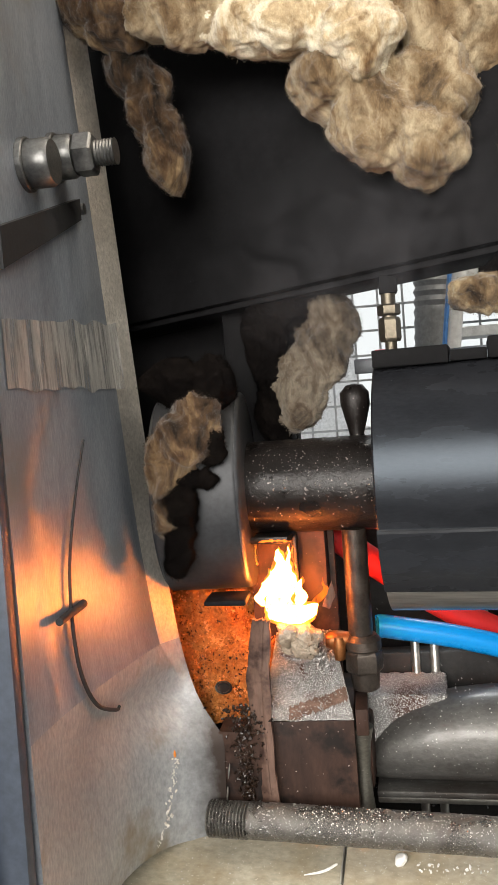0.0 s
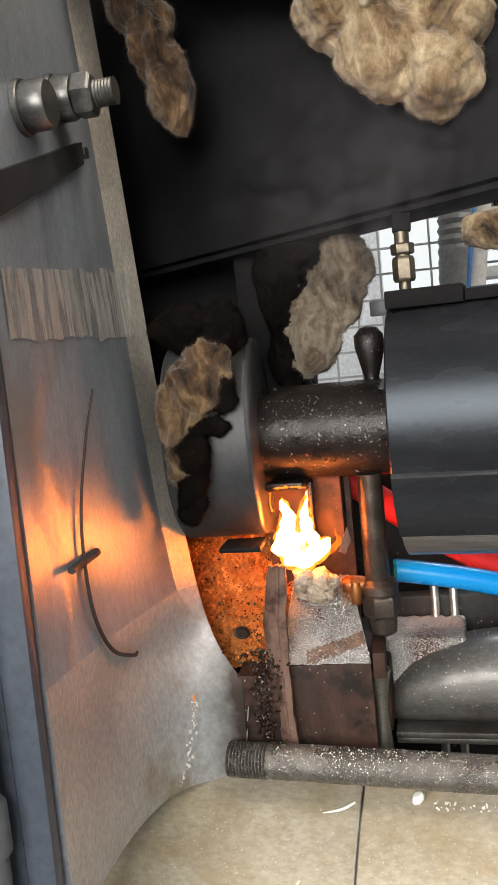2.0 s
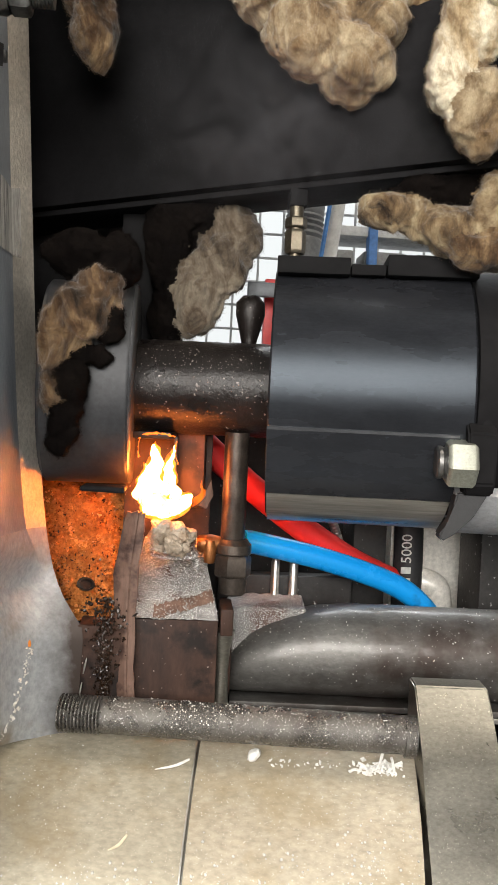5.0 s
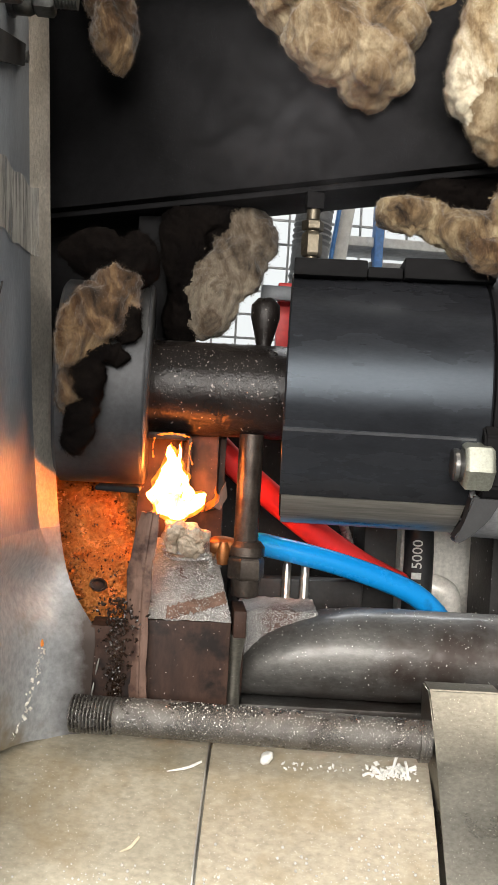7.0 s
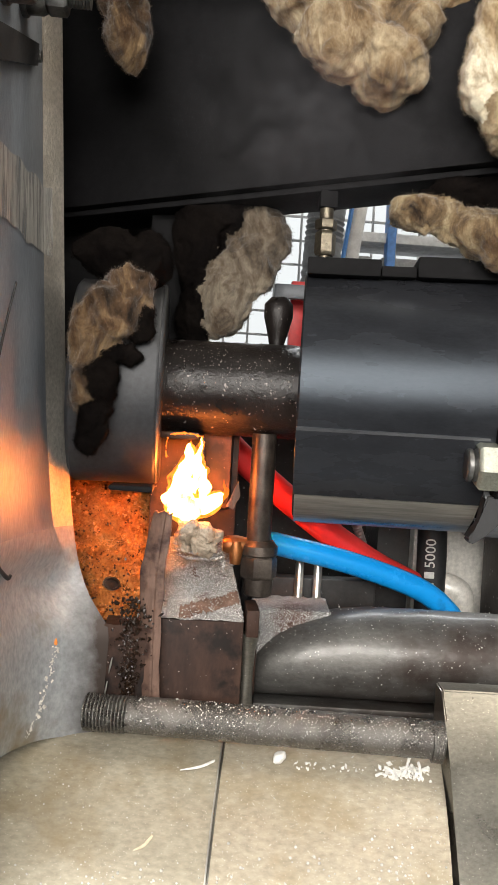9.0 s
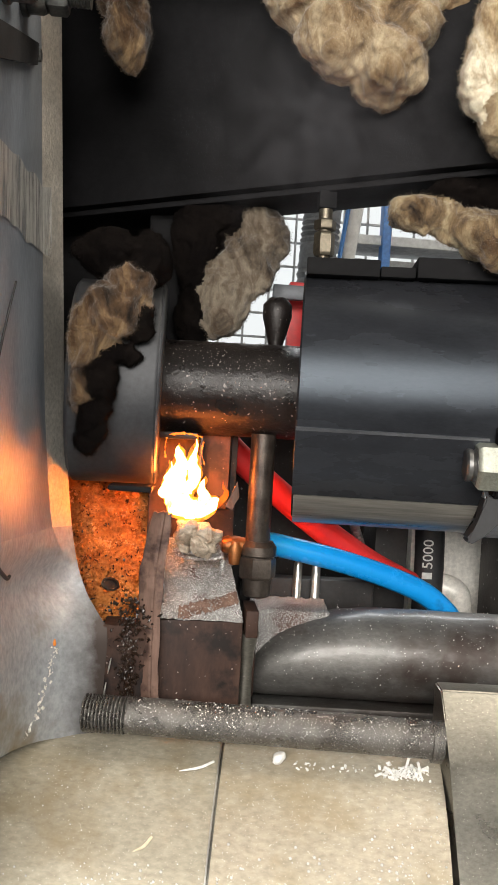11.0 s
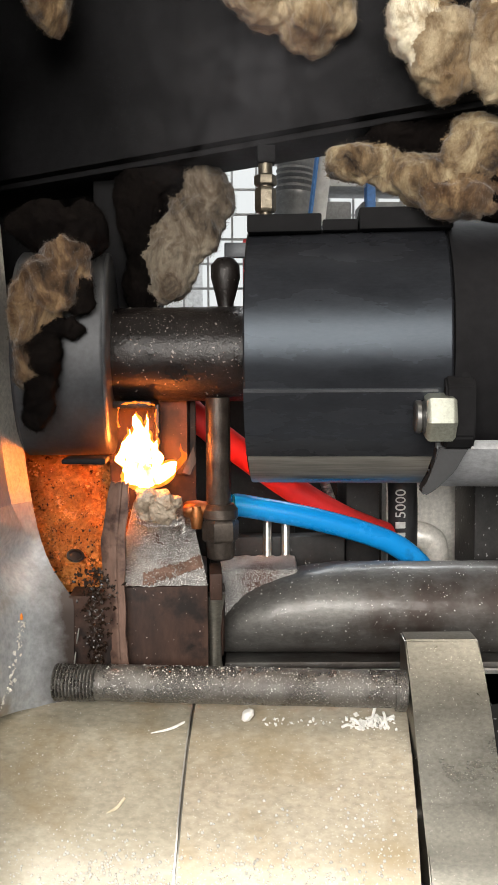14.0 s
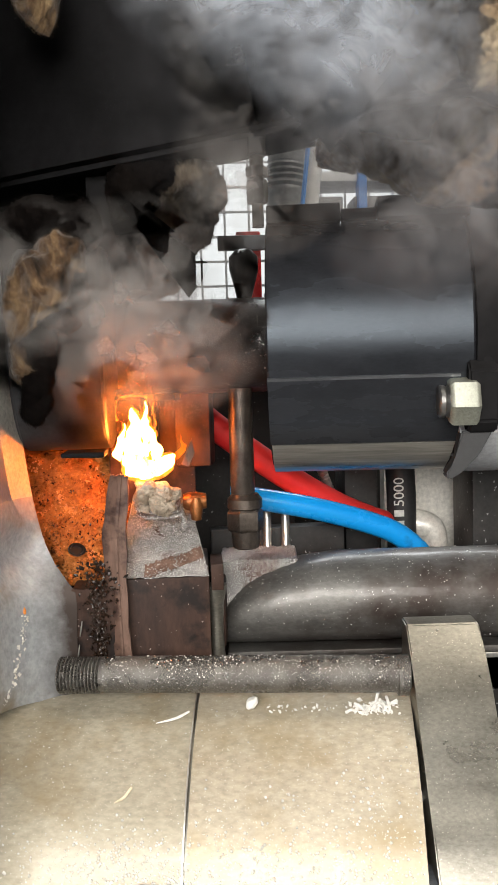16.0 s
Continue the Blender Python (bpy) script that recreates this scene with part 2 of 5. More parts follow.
WOOL = wool_mat("mineral_wool", (0.034, 0.021, 0.012), (0.21, 0.142, 0.077), (0.49, 0.40, 0.265), (0.34, 0.47, 0.64))
WOOL_WHITE = wool_mat("white_wool", (0.20, 0.115, 0.05), (0.50, 0.385, 0.235), (0.82, 0.77, 0.62), (0.32, 0.44, 0.58), 28.0)
# Smoke-stained wool, its colour lowered further for the shade it hangs in.
WOOL_GREY = wool_mat("shaded_smoky_wool", (0.02, 0.015, 0.011), (0.11, 0.086, 0.063), (0.28, 0.24, 0.185), (0.36, 0.48, 0.66), 26.0)
WOOL_BURNT = wool_mat("scorched_wool", (0.010, 0.007, 0.005), (0.095, 0.056, 0.030), (0.36, 0.25, 0.135), (0.38, 0.51, 0.68), 30.0)
WOOL_PIT = wool_mat("pitted_wool", (0.022, 0.014, 0.010), (0.19, 0.13, 0.072), (0.46, 0.375, 0.235), (0.37, 0.49, 0.66), 40.0)
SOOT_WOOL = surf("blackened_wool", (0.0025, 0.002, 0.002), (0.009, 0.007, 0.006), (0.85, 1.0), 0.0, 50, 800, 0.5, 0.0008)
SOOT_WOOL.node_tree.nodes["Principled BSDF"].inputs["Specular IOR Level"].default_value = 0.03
FIBRE = surf("wool_fibre", (0.55, 0.45, 0.28), (0.8, 0.72, 0.55), (0.8, 0.9), 0.0, 60, 300, 0.0)
RED = surf("red_hose", (0.62, 0.02, 0.02), (0.75, 0.04, 0.035), (0.3, 0.42), 0.0, 30, 300, 0.05, grainy=0.08)
# The dark patches in the blue stand for the shadow on the hose.
BLUE = surf("blue_hose", (0.004, 0.235, 0.64), (0.006, 0.275, 0.70), (0.22, 0.34), 0.0, 25, 300, 0.05, stain=(0.005, 0.05, 0.16),
            stain_scale=26, stain_at=(0.62, 0.75), grainy=0.06)
BLUE_BAND = surf("blue_grey_dark", (0.036, 0.046, 0.066), (0.062, 0.075, 0.10), (0.4, 0.6), 0.2, 8, 200, 0.12)
CONDUIT = surf("grey_conduit", (0.16, 0.165, 0.175), (0.24, 0.245, 0.25), (0.4, 0.55), 0.2, 12, 200, 0.1)
DARK_PART = surf("dark_machine", (0.014, 0.013, 0.013), (0.036, 0.034, 0.033), (0.4, 0.6), 0.1, 20, 300, 0.3,
                 speck=(0.2, 0.2, 0.2), speck_scale=300, speck_at=(0.70, 0.73))
DARK_PART.node_tree.nodes["Principled BSDF"].inputs["Specular IOR Level"].default_value = 0.2
BRIGHT_STEEL = surf("satin_steel", (0.5, 0.48, 0.44), (0.66, 0.64, 0.6), (0.22, 0.4), 0.9, 20, 300, 0.1)
SATIN = surf("satin_plate", (0.66, 0.63, 0.58), (0.8, 0.77, 0.71), (0.3, 0.45), 0.25, 20, 300, 0.1)
CRUMB = surf("white_crumb", (0.72, 0.70, 0.66), (0.88, 0.86, 0.82), (0.5, 0.7), 0.0, 80, 500, 0.4)
MELT = surf("scorched_plastic", (0.22, 0.165, 0.115), (0.43, 0.36, 0.28), (0.45, 0.7), 0.0, 120, 700, 0.5, 0.0008, stain=(0.22, 0.14, 0.085), stain_scale=90, stain_at=(0.58, 0.72))
PAINT = surf("white_wall_paint", (0.66, 0.67, 0.68), (0.78, 0.78, 0.78), (0.6, 0.8), 0.0, 1.2, 60, 0.1)
FLOOR = surf("concrete_floor", (0.25, 0.25, 0.24), (0.36, 0.36, 0.35), (0.5, 0.7), 0.0, 2.0, 80, 0.2)
SLATE = surf("slate_conduit", (0.07, 0.076, 0.088), (0.12, 0.125, 0.137), (0.4, 0.55), 0.2, 12, 200, 0.1)
MESH_WIRE = surf("grey_wire", (0.3, 0.31, 0.32), (0.4, 0.41, 0.42), (0.4, 0.5), 0.5, 10, 100, 0.1)
RED_PAINT = surf("red_paint", (0.58, 0.012, 0.012), (0.7, 0.02, 0.02), (0.4, 0.5), 0.0, 6, 100, 0.1)
BLUE_PAINT = surf("blue_paint", (0.06, 0.2, 0.55), (0.1, 0.28, 0.65), (0.4, 0.5), 0.0, 6, 100, 0.1)
LETTER = surf("pale_print", (0.5, 0.5, 0.48), (0.62, 0.62, 0.6), (0.5, 0.6), 0.0, 40, 200, 0.05)
DAYLIGHT = glow("daylight_pane", (0.93, 0.97, 0.97), 0.72)
FLAME_CORE = glow("flame_core", (1.0, 0.22, 0.030), 118.0)


def flame_veil(name, colour, strength, density):
    """Thin burning gas: glowing, ragged and half clear."""
    m, nt, b = mat(name)
    nt.nodes.remove(b)
    nz = node(nt, "ShaderNodeTexNoise", Scale=170.0, Detail=4.0, Roughness=0.6, Distortion=0.8)
    nt.links.new(coords(nt, (1.4, 1.0, 0.6)), nz.inputs["Vector"])
    f = ramp(nt, nz.outputs[0], [(0.36, (0.0, 0.0, 0.0)), (0.64, (density, density, density))])
    fire = node(nt, "ShaderNodeEmission", Color=(*colour, 1), Strength=strength)
    clear = nt.nodes.new("ShaderNodeBsdfTransparent")
    out = nt.nodes.new("ShaderNodeMixShader")
    nt.links.new(f, out.inputs[0])
    nt.links.new(clear.outputs[0], out.inputs[1])
    nt.links.new(fire.outputs[0], out.inputs[2])
    nt.links.new(out.outputs[0], nt.nodes["Material Output"].inputs["Surface"])
    return m


FLAME_BODY = flame_veil("flame_body", (1.0, 0.24, 0.025), 2.6, 0.7)
FLAME_EDGE = flame_veil("flame_edge", (1.0, 0.17, 0.012), 1.8, 0.5)
EDGE_GLOW = glow("ember", (1.0, 0.17, 0.012), 2.0)


# ---- mesh helpers ----
def mesh_object(name, bm, material, smooth=True):
    data = bpy.data.meshes.new(name)
    bmesh.ops.recalc_face_normals(bm, faces=bm.faces)
    bm.to_mesh(data)
    bm.free()
    data.materials.append(material)
    if smooth:
        data.polygons.foreach_set("use_smooth", [True] * len(data.polygons))
        data.set_sharp_from_angle(angle=radians(38))
    return new(name, data)


def thing(name, loc, label, category, group="", kind=""):
    ob = new(name)
    ob.empty_display_size = 0.01
    ob.location = loc
    bpy.context.view_layer.update()
    return tagged(ob, label, category, group, kind)


def place_of(ob):
    spot = Vector(ob.location)
    while ob.parent:
        ob = ob.parent
        spot += ob.location
    return spot


def part(name, bm, material, parent, label="", origin=None, smooth=True):
    """Links a bmesh, drawn in world coordinates, as one part of a thing."""
    base = Vector(origin) if origin else place_of(parent)
    bmesh.ops.translate(bm, vec=-base, verts=bm.verts)
    ob = mesh_object(name, bm, material, smooth)
    ob.parent = parent
    ob.location = base - place_of(parent)
    return tagged(ob, label)


def single(name, bm, material, label, category, group="", kind="", smooth=True, origin=(0, 0, 0)):
    bmesh.ops.translate(bm, vec=-Vector(origin), verts=bm.verts)
    ob = mesh_object(name, bm, material, smooth)
    ob.location = origin
    return tagged(ob, label, category, group, kind)


def box(lo, hi, bevel=0.0, bm=None, turn=None):
    own = bmesh.new()
    bmesh.ops.create_cube(own, size=1)
    lo, hi = Vector(lo), Vector(hi)
    for v in own.verts:
        v.co = Vector((v.co[i] * (hi[i] - lo[i]) + (lo[i] + hi[i]) / 2 for i in range(3)))
    if bevel:
        bmesh.ops.bevel(own, geom=own.edges[:], offset=bevel, segments=2, affect="EDGES", profile=0.6)
    if turn:
        bmesh.ops.transform(own, matrix=turn, verts=own.verts)
    return merged(bm, own)


def merged(bm, own):
    if bm is None:
        return own
    tmp = bpy.data.meshes.new("tmp")
    own.to_mesh(tmp)
    own.free()
    bm.from_mesh(tmp)
    bpy.data.meshes.remove(tmp)
    return bm


def lathe(profile, base, axis="x", seg=48, squash=1.0, bm=None, start=0.0, jitter=0.0):
    """A turned solid: profile rows (along, radius) round an axis through base. Ends are capped."""
    own = bmesh.new()
    rings = []
    for a, r in profile:
        ring = []
        for i in range(seg):
            w = 2 * math.pi * i / seg + start
            rr = r * (1 + jitter * noise.noise(Vector((a * 90, math.cos(w) * 2, math.sin(w) * 2))))
            c, s = rr * math.cos(w), rr * math.sin(w)
            p = {"x": (a, c * squash, s), "y": (c, a, s), "z": (c, s * squash, a)}[axis]
            ring.append(own.verts.new(Vector(base) + Vector(p)))
        rings.append(ring)
    for one, two in zip(rings, rings[1:]):
        for i in range(seg):
            j = (i + 1) % seg
            own.faces.new((one[i], one[j], two[j], two[i]))
    own.faces.new(rings[0])
    own.faces.new(rings[-1][::-1])
    return merged(bm, own)


def smooth_path(points, steps=8):
    pts = [Vector(p) for p in points]
    pts = [2 * pts[0] - pts[1]] + pts + [2 * pts[-1] - pts[-2]]
    out = []
    for a, b, c, d in zip(pts, pts[1:], pts[2:], pts[3:]):
        for k in range(steps):
            u = k / steps
            out.append(0.5 * (2 * b + (c - a) * u + (2 * a - 5 * b + 4 * c - d) * u * u + (3 * b - a - 3 * c + d) * u ** 3))
    out.append(pts[-2])
    return out


def sweep(points, r, seg=16, steps=8, bm=None, taper=None):
    """A round hose or cable along points."""
    own = bmesh.new()
    path = smooth_path(points, steps)
    rings, up = [], Vector((0.13, 0.3, 1)).normalized()
    for n, p in enumerate(path):
        d = (path[min(n + 1, len(path) - 1)] - path[max(n - 1, 0)]).normalized()
        side = d.cross(up).normalized()
        over = side.cross(d).normalized()
        up = over
        k = r * (taper(n / (len(path) - 1)) if taper else 1)
        rings.append([own.verts.new(p + k * (math.cos(2 * math.pi * i / seg) * side + math.sin(2 * math.pi * i / seg) * over)) for i in range(seg)])
    for one, two in zip(rings, rings[1:]):
        for i in range(seg):
            j = (i + 1) % seg
            own.faces.new((one[i], one[j], two[j], two[i]))
    own.faces.new(rings[0])
    own.faces.new(rings[-1][::-1])
    return merged(bm, own)


def extrude_x(profile, x0, x1, bevel=0.0, bm=None):
    """A prism along x over a profile of (y, z)."""
    own = bmesh.new()
    a = [own.verts.new((x0, y, z)) for y, z in profile]
    b = [own.verts.new((x1, y, z)) for y, z in profile]
    own.faces.new(a)
    own.faces.new(b[::-1])
    for i in range(len(a)):
        j = (i + 1) % len(a)
        own.faces.new((a[i], b[i], b[j], a[j]))
    if bevel:
        bmesh.ops.bevel(own, geom=own.edges[:], offset=bevel, segments=2, affect="EDGES", clamp_overlap=True)
    return merged(bm, own)


def hexnut(base, axis, flat, length, bm=None, turn=0.0):
    """A hexagon nut with rounded chamfers along an axis."""
    r = flat / math.sqrt(3)
    prof = [(0, r * 0.86), (length * 0.1, r * 0.985), (length * 0.16, r), (length * 0.84, r), (length * 0.9, r * 0.985), (length, r * 0.86)]
    return lathe(prof, base, axis, 6, 1.0, bm, turn)


def crust(bm, amount, scale, seed=0):
    """Uneven surface: moves the vertices along their normals by noise."""
    bm.normal_update()
    for v in bm.verts:
        p = v.co * scale + Vector((seed * 7.3, seed * 1.7, 0))
        v.co += v.normal * amount * (noise.noise(p) + 0.6 * noise.noise(p * 2.3) + 0.4 * noise.noise(p * 5.1))
    return bm


def heap(spots, bm=None, sub=1, seed=0):
    """Small uneven lumps at rows (place, radius)."""
    rnd = random.Random(seed)
    for p, r in spots:
        own = bmesh.new()
        bmesh.ops.create_icosphere(own, subdivisions=sub, radius=1)
        s = Vector((rnd.uniform(0.6, 1.4), rnd.uniform(0.6, 1.3), rnd.uniform(0.45, 0.9))) * r
        for v in own.verts:
            v.co = Vector((v.co[i] * s[i] * (1 + (0.35 if sub < 3 else 0.06) * rnd.uniform(-1, 1)) for i in range(3)))
        bmesh.ops.transform(own, matrix=Matrix.Translation(p) @ Euler((rnd.uniform(0, 6), rnd.uniform(0, 6), rnd.uniform(0, 6))).to_matrix().to_4x4(), verts=own.verts)
        bm = merged(bm, own)
    return bm


def lumps_data(spots, seed=0):
    """Many little lumps in one go, as vertices and faces."""
    rnd = random.Random(seed)
    verts, faces = [], []
    octa = [(1, 0, 0), (-1, 0, 0), (0, 1, 0), (0, -1, 0), (0, 0, 1), (0, 0, -1)]
    tris = [(0, 2, 4), (2, 1, 4), (1, 3, 4), (3, 0, 4), (2, 0, 5), (1, 2, 5), (3, 1, 5), (0, 3, 5)]
    for p, r in spots:
        k = len(verts)
        m = Euler((rnd.uniform(0, 6), rnd.uniform(0, 6), rnd.uniform(0, 6))).to_matrix()
        s = (rnd.uniform(0.5, 1.5), rnd.uniform(0.5, 1.2), rnd.uniform(0.4, 1.0))
        for o in octa:
            verts.append(Vector(p) + m @ Vector((o[0] * s[0], o[1] * s[1], o[2] * s[2])) * r)
        faces += [tuple(k + i for i in t) for t in tris]
    return verts, faces


def lumps(name, spots, material, label, category, seed=0, parent=None):
    verts, faces = lumps_data(spots, seed)
    data = bpy.data.meshes.new(name)
    data.from_pydata([v[:] for v in verts], [], faces)
    data.materials.append(material)
    ob = new(name, data)
    if parent:
        ob.parent = parent
        ob.location = -place_of(parent)
        return tagged(ob, label, kind="stuff")
    return tagged(ob, label, category, kind="stuff")


# ---- the hall ----
def wall(name, lo, hi, material, label):
    single(name, box(lo, hi), material, label, "wall", kind="structure", smooth=False)


wall("floor", (-3.2, -2.7, -1.3), (3.2, 4.2, -1.2), FLOOR, "grey concrete floor of the factory hall")
wall("ceiling", (-3.2, -2.7, 2.6), (3.2, 4.2, 2.7), PAINT, "white painted ceiling of the hall")
wall("wall_north", (-3.2, 4.2, -1.3), (3.2, 4.3, 2.7), PAINT, "white painted hall wall")
wall("wall_south", (-3.2, -2.8, -1.3), (3.2, -2.7, 2.7), PAINT, "white painted hall wall")
wall("wall_east", (3.2, -2.7, -1.2), (3.3, 4.2, 2.6), PAINT, "white painted hall wall")
wall("wall_west", (-3.3, -2.7, -1.2), (-3.2, 4.2, 2.6), PAINT, "white painted hall wall")


def window(name, x0, x1, z0, z1, y):
    t = thing(name, ((x0 + x1) / 2, y, z0), "bright hall window with white frame", "window", kind="structure")
    part("pane", box((x0, y - 0.004, z0), (x1, y, z1)), DAYLIGHT, t, "bright daylight pane", smooth=False)
    bm = None
    for a, b in ((x0, x0 + 0.05), (x1 - 0.05, x1), ((x0 + x1) / 2 - 0.02, (x0 + x1) / 2 + 0.02)):
        bm = box((a, y - 0.04, z0), (b, y - 0.005, z1), 0.004, bm)
    part("window_frame", bm, PAINT, t)


window("window_1", 0.0, 2.6, -0.1, 2.0, 4.19)
window("window_2", -2.6, -0.6, -0.6, 2.0, 4.19)
# Unseen window behind the camera, added for the highlight on the cover.
window("added_window", -2.4, 0.6, 0.1, 1.9, -2.66)


# Every lamp gets an unseen housing, the added fill lamp too.
def luminaire(row):
    eye, target, sx, sy = row[:4]
    m = look(eye, target) @ pose(0, 0, 0.03)
    t = thing("lamp_housing", eye, "added white strip housing of an unseen lamp", "lamp", "hall luminaires")
    part("housing", box((-sx / 2 - 0.02, -sy / 2 - 0.02, 0), (sx / 2 + 0.02, sy / 2 + 0.02, 0.05), 0.01, None, m), PAINT, t)
    bm = box((-0.004, -0.004, 0.02), (0.004, 0.004, 2.6 - eye[2]), 0, None, Matrix.Translation(Vector(eye)))
    part("suspension", bm, CONDUIT, t)


for row in LAMPS:
    luminaire(row)


# ---- steel platen with its round opening ----
RIM = [(0.42, -0.096, 0.458), (0.30, -0.090, 0.459), (0.20, -0.0836, 0.460), (0.10, -0.0775, 0.460), (0.01, -0.0715, 0.460), (-0.03, -0.0675, 0.460),
       (-0.055, -0.0642, 0.459), (-0.075, -0.0600, 0.457), (-0.088, -0.0550, 0.453), (-0.098, -0.0490, 0.449), (-0.105, -0.0430, 0.446), (-0.110, -0.0400, 0.4446), (-0.125, -0.0400, 0.4438), (-0.165, -0.0415, 0.4438),
       (-0.20, -0.045, 0.443), (-0.30, -0.05, 0.443)]


def rim_at(z):
    """The rim's x and y at a height, by a smooth curve through RIM."""
    for n in range(len(RIM) - 1):
        if z >= RIM[n + 1][0] or n == len(RIM) - 2:
            a, b, c, d = (RIM[min(max(n + k, 0), len(RIM) - 1)] for k in (-1, 0, 1, 2))
            u = min(1.0, (z - b[0]) / (c[0] - b[0]))
            out = []
            for i in (1, 2):
                s0 = (c[i] - a[i]) / (c[0] - a[0]) * (c[0] - b[0])
                s1 = (d[i] - b[i]) / (d[0] - b[0]) * (c[0] - b[0]) if d[0] != b[0] else c[i] - b[i]
                out.append(b[i] * (2 * u ** 3 - 3 * u * u + 1) + s0 * (u ** 3 - 2 * u * u + u) + c[i] * (3 * u * u - 2 * u ** 3) + s1 * (u ** 3 - u * u))
            return out


def face_at(z, u):
    """The platen's face: u from 0 at the near edge to 1 at the opening's rim."""
    xr, yr = rim_at(z)
    near_x, w = -0.0935, min(max(u, 0.0), 0.92) / 0.92
    end_x = xr - 0.0090 * min(1.0, max(0.0, (z + 0.105) / 0.05))
    x = near_x + (end_x - near_x) * (w ** 1.6 if z < -0.04 else w ** (1.6 - 0.6 * min(1, (z + 0.04) / 0.08)))
    if u > 0.92:
        x += (xr - end_x) * (u - 0.92) / 0.08
    y = NEAR_Y + (yr - NEAR_Y) * u
    k = min(1.0, max(0.0, (-0.055 - z) / 0.032))
    k = k * k * (3 - 2 * k)
    x += (near_x + (xr - near_x) * u ** 2.4 - x) * k
    y += (NEAR_Y + (yr - NEAR_Y) * (1 - (1 - u) ** 2.1) - y) * k
    if z < -0.146:
        x -= 0.003 * ((-0.146 - z) / 0.022) ** 2
    return Vector((x, y, z))


NEAR_Y = 0.312
platen = thing("platen", (-0.15, 0.36, -0.42), "worn brushed steel machine platen with a round opening", "machine plate")
bm = bmesh.new()
zs = [0.42 - 0.566 * i / 76 for i in range(77)] + [-0.150, -0.154, -0.158, -0.162, -0.165, -0.168]
us = [0.92 * i / 19 for i in range(20)]
grid = [[bm.verts.new(face_at(z, u)) for u in us] for z in zs]
back = [bm.verts.new((-0.130, face_at(z, 1.0).y + 0.012, z)) for z in zs]
near = [bm.verts.new((-0.130, NEAR_Y - 0.002, z)) for z in zs]
CUT = 64
for a in range(CUT):
    for b in range(len(us) - 1):
        bm.faces.new((grid[a][b], grid[a + 1][b], grid[a + 1][b + 1], grid[a][b + 1]))
for a in range(len(zs) - 1):
    bm.faces.new((grid[a][0], near[a], near[a + 1], grid[a + 1][0]))
    bm.faces.new((near[a], back[a], back[a + 1], near[a + 1]))
for b in range(len(us) - 1):
    bm.faces.new((grid[-1][b], near[-1], grid[-1][b + 1])) if b < 12 else bm.faces.new((grid[-1][b], back[-1], grid[-1][b + 1]))
bm.faces.new((grid[-1][12], near[-1], back[-1]))
part("body", bm, STEEL, platen)
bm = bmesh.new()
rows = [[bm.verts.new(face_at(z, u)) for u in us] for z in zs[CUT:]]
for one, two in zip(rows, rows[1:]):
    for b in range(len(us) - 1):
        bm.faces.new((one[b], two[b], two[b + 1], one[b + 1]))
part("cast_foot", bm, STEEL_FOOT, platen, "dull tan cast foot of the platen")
part("foot", box((-0.129, 0.34, -1.2), (-0.116, 0.37, -0.1685), 0.002), STEEL, platen)
bm = bmesh.new()
rows = []
for i in range(41):
    u = 0.05 + 0.90 * i / 40
    lo, hi = 0.089 + 0.004 * noise.noise(Vector((i * 0.2, 3, 0))), 0.117 + 0.010 * u + 0.003 * noise.noise(Vector((i * 0.2, 7, 0)))
    rows.append([bm.verts.new(face_at(lo + (hi - lo) * k / 4, u) + Vector((0.0007, 0, 0))) for k in range(5)])
for one, two in zip(rows, rows[1:]):
    for k in range(4):
        bm.faces.new((one[k], two[k], two[k + 1], one[k + 1]))
part("pale_patch", bm, STREAKED, platen, "pale streaky patch on the platen")

# chamfer beside the rim and the opening's inner wall
bm = bmesh.new()
CHAMFER_END = zs[CUT]
rows = [[bm.verts.new(face_at(z, u)) for u in (0.92, 0.94, 0.96, 0.98, 1.0)] for z in zs if z >= CHAMFER_END]
for one, two in zip(rows, rows[1:]):
    for i in range(4):
        bm.faces.new((one[i], two[i], two[i + 1], one[i + 1]))
part("rim_chamfer", bm, STEEL_EDGE, platen, "worn polished chamfer of the opening")
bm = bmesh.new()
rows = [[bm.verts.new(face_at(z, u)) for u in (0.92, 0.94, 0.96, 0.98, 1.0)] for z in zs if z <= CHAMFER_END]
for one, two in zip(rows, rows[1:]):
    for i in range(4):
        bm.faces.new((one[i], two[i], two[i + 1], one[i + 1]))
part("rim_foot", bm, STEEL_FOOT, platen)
bm = bmesh.new()
rows = [[bm.verts.new(face_at(z, 1.0)), bm.verts.new((-0.130, face_at(z, 1.0).y + 0.012, z))] for z in zs]
for one, two in zip(rows, rows[1:]):
    bm.faces.new((one[0], two[0], two[1], one[1]))
part("opening_wall", bm, STEEL, platen)


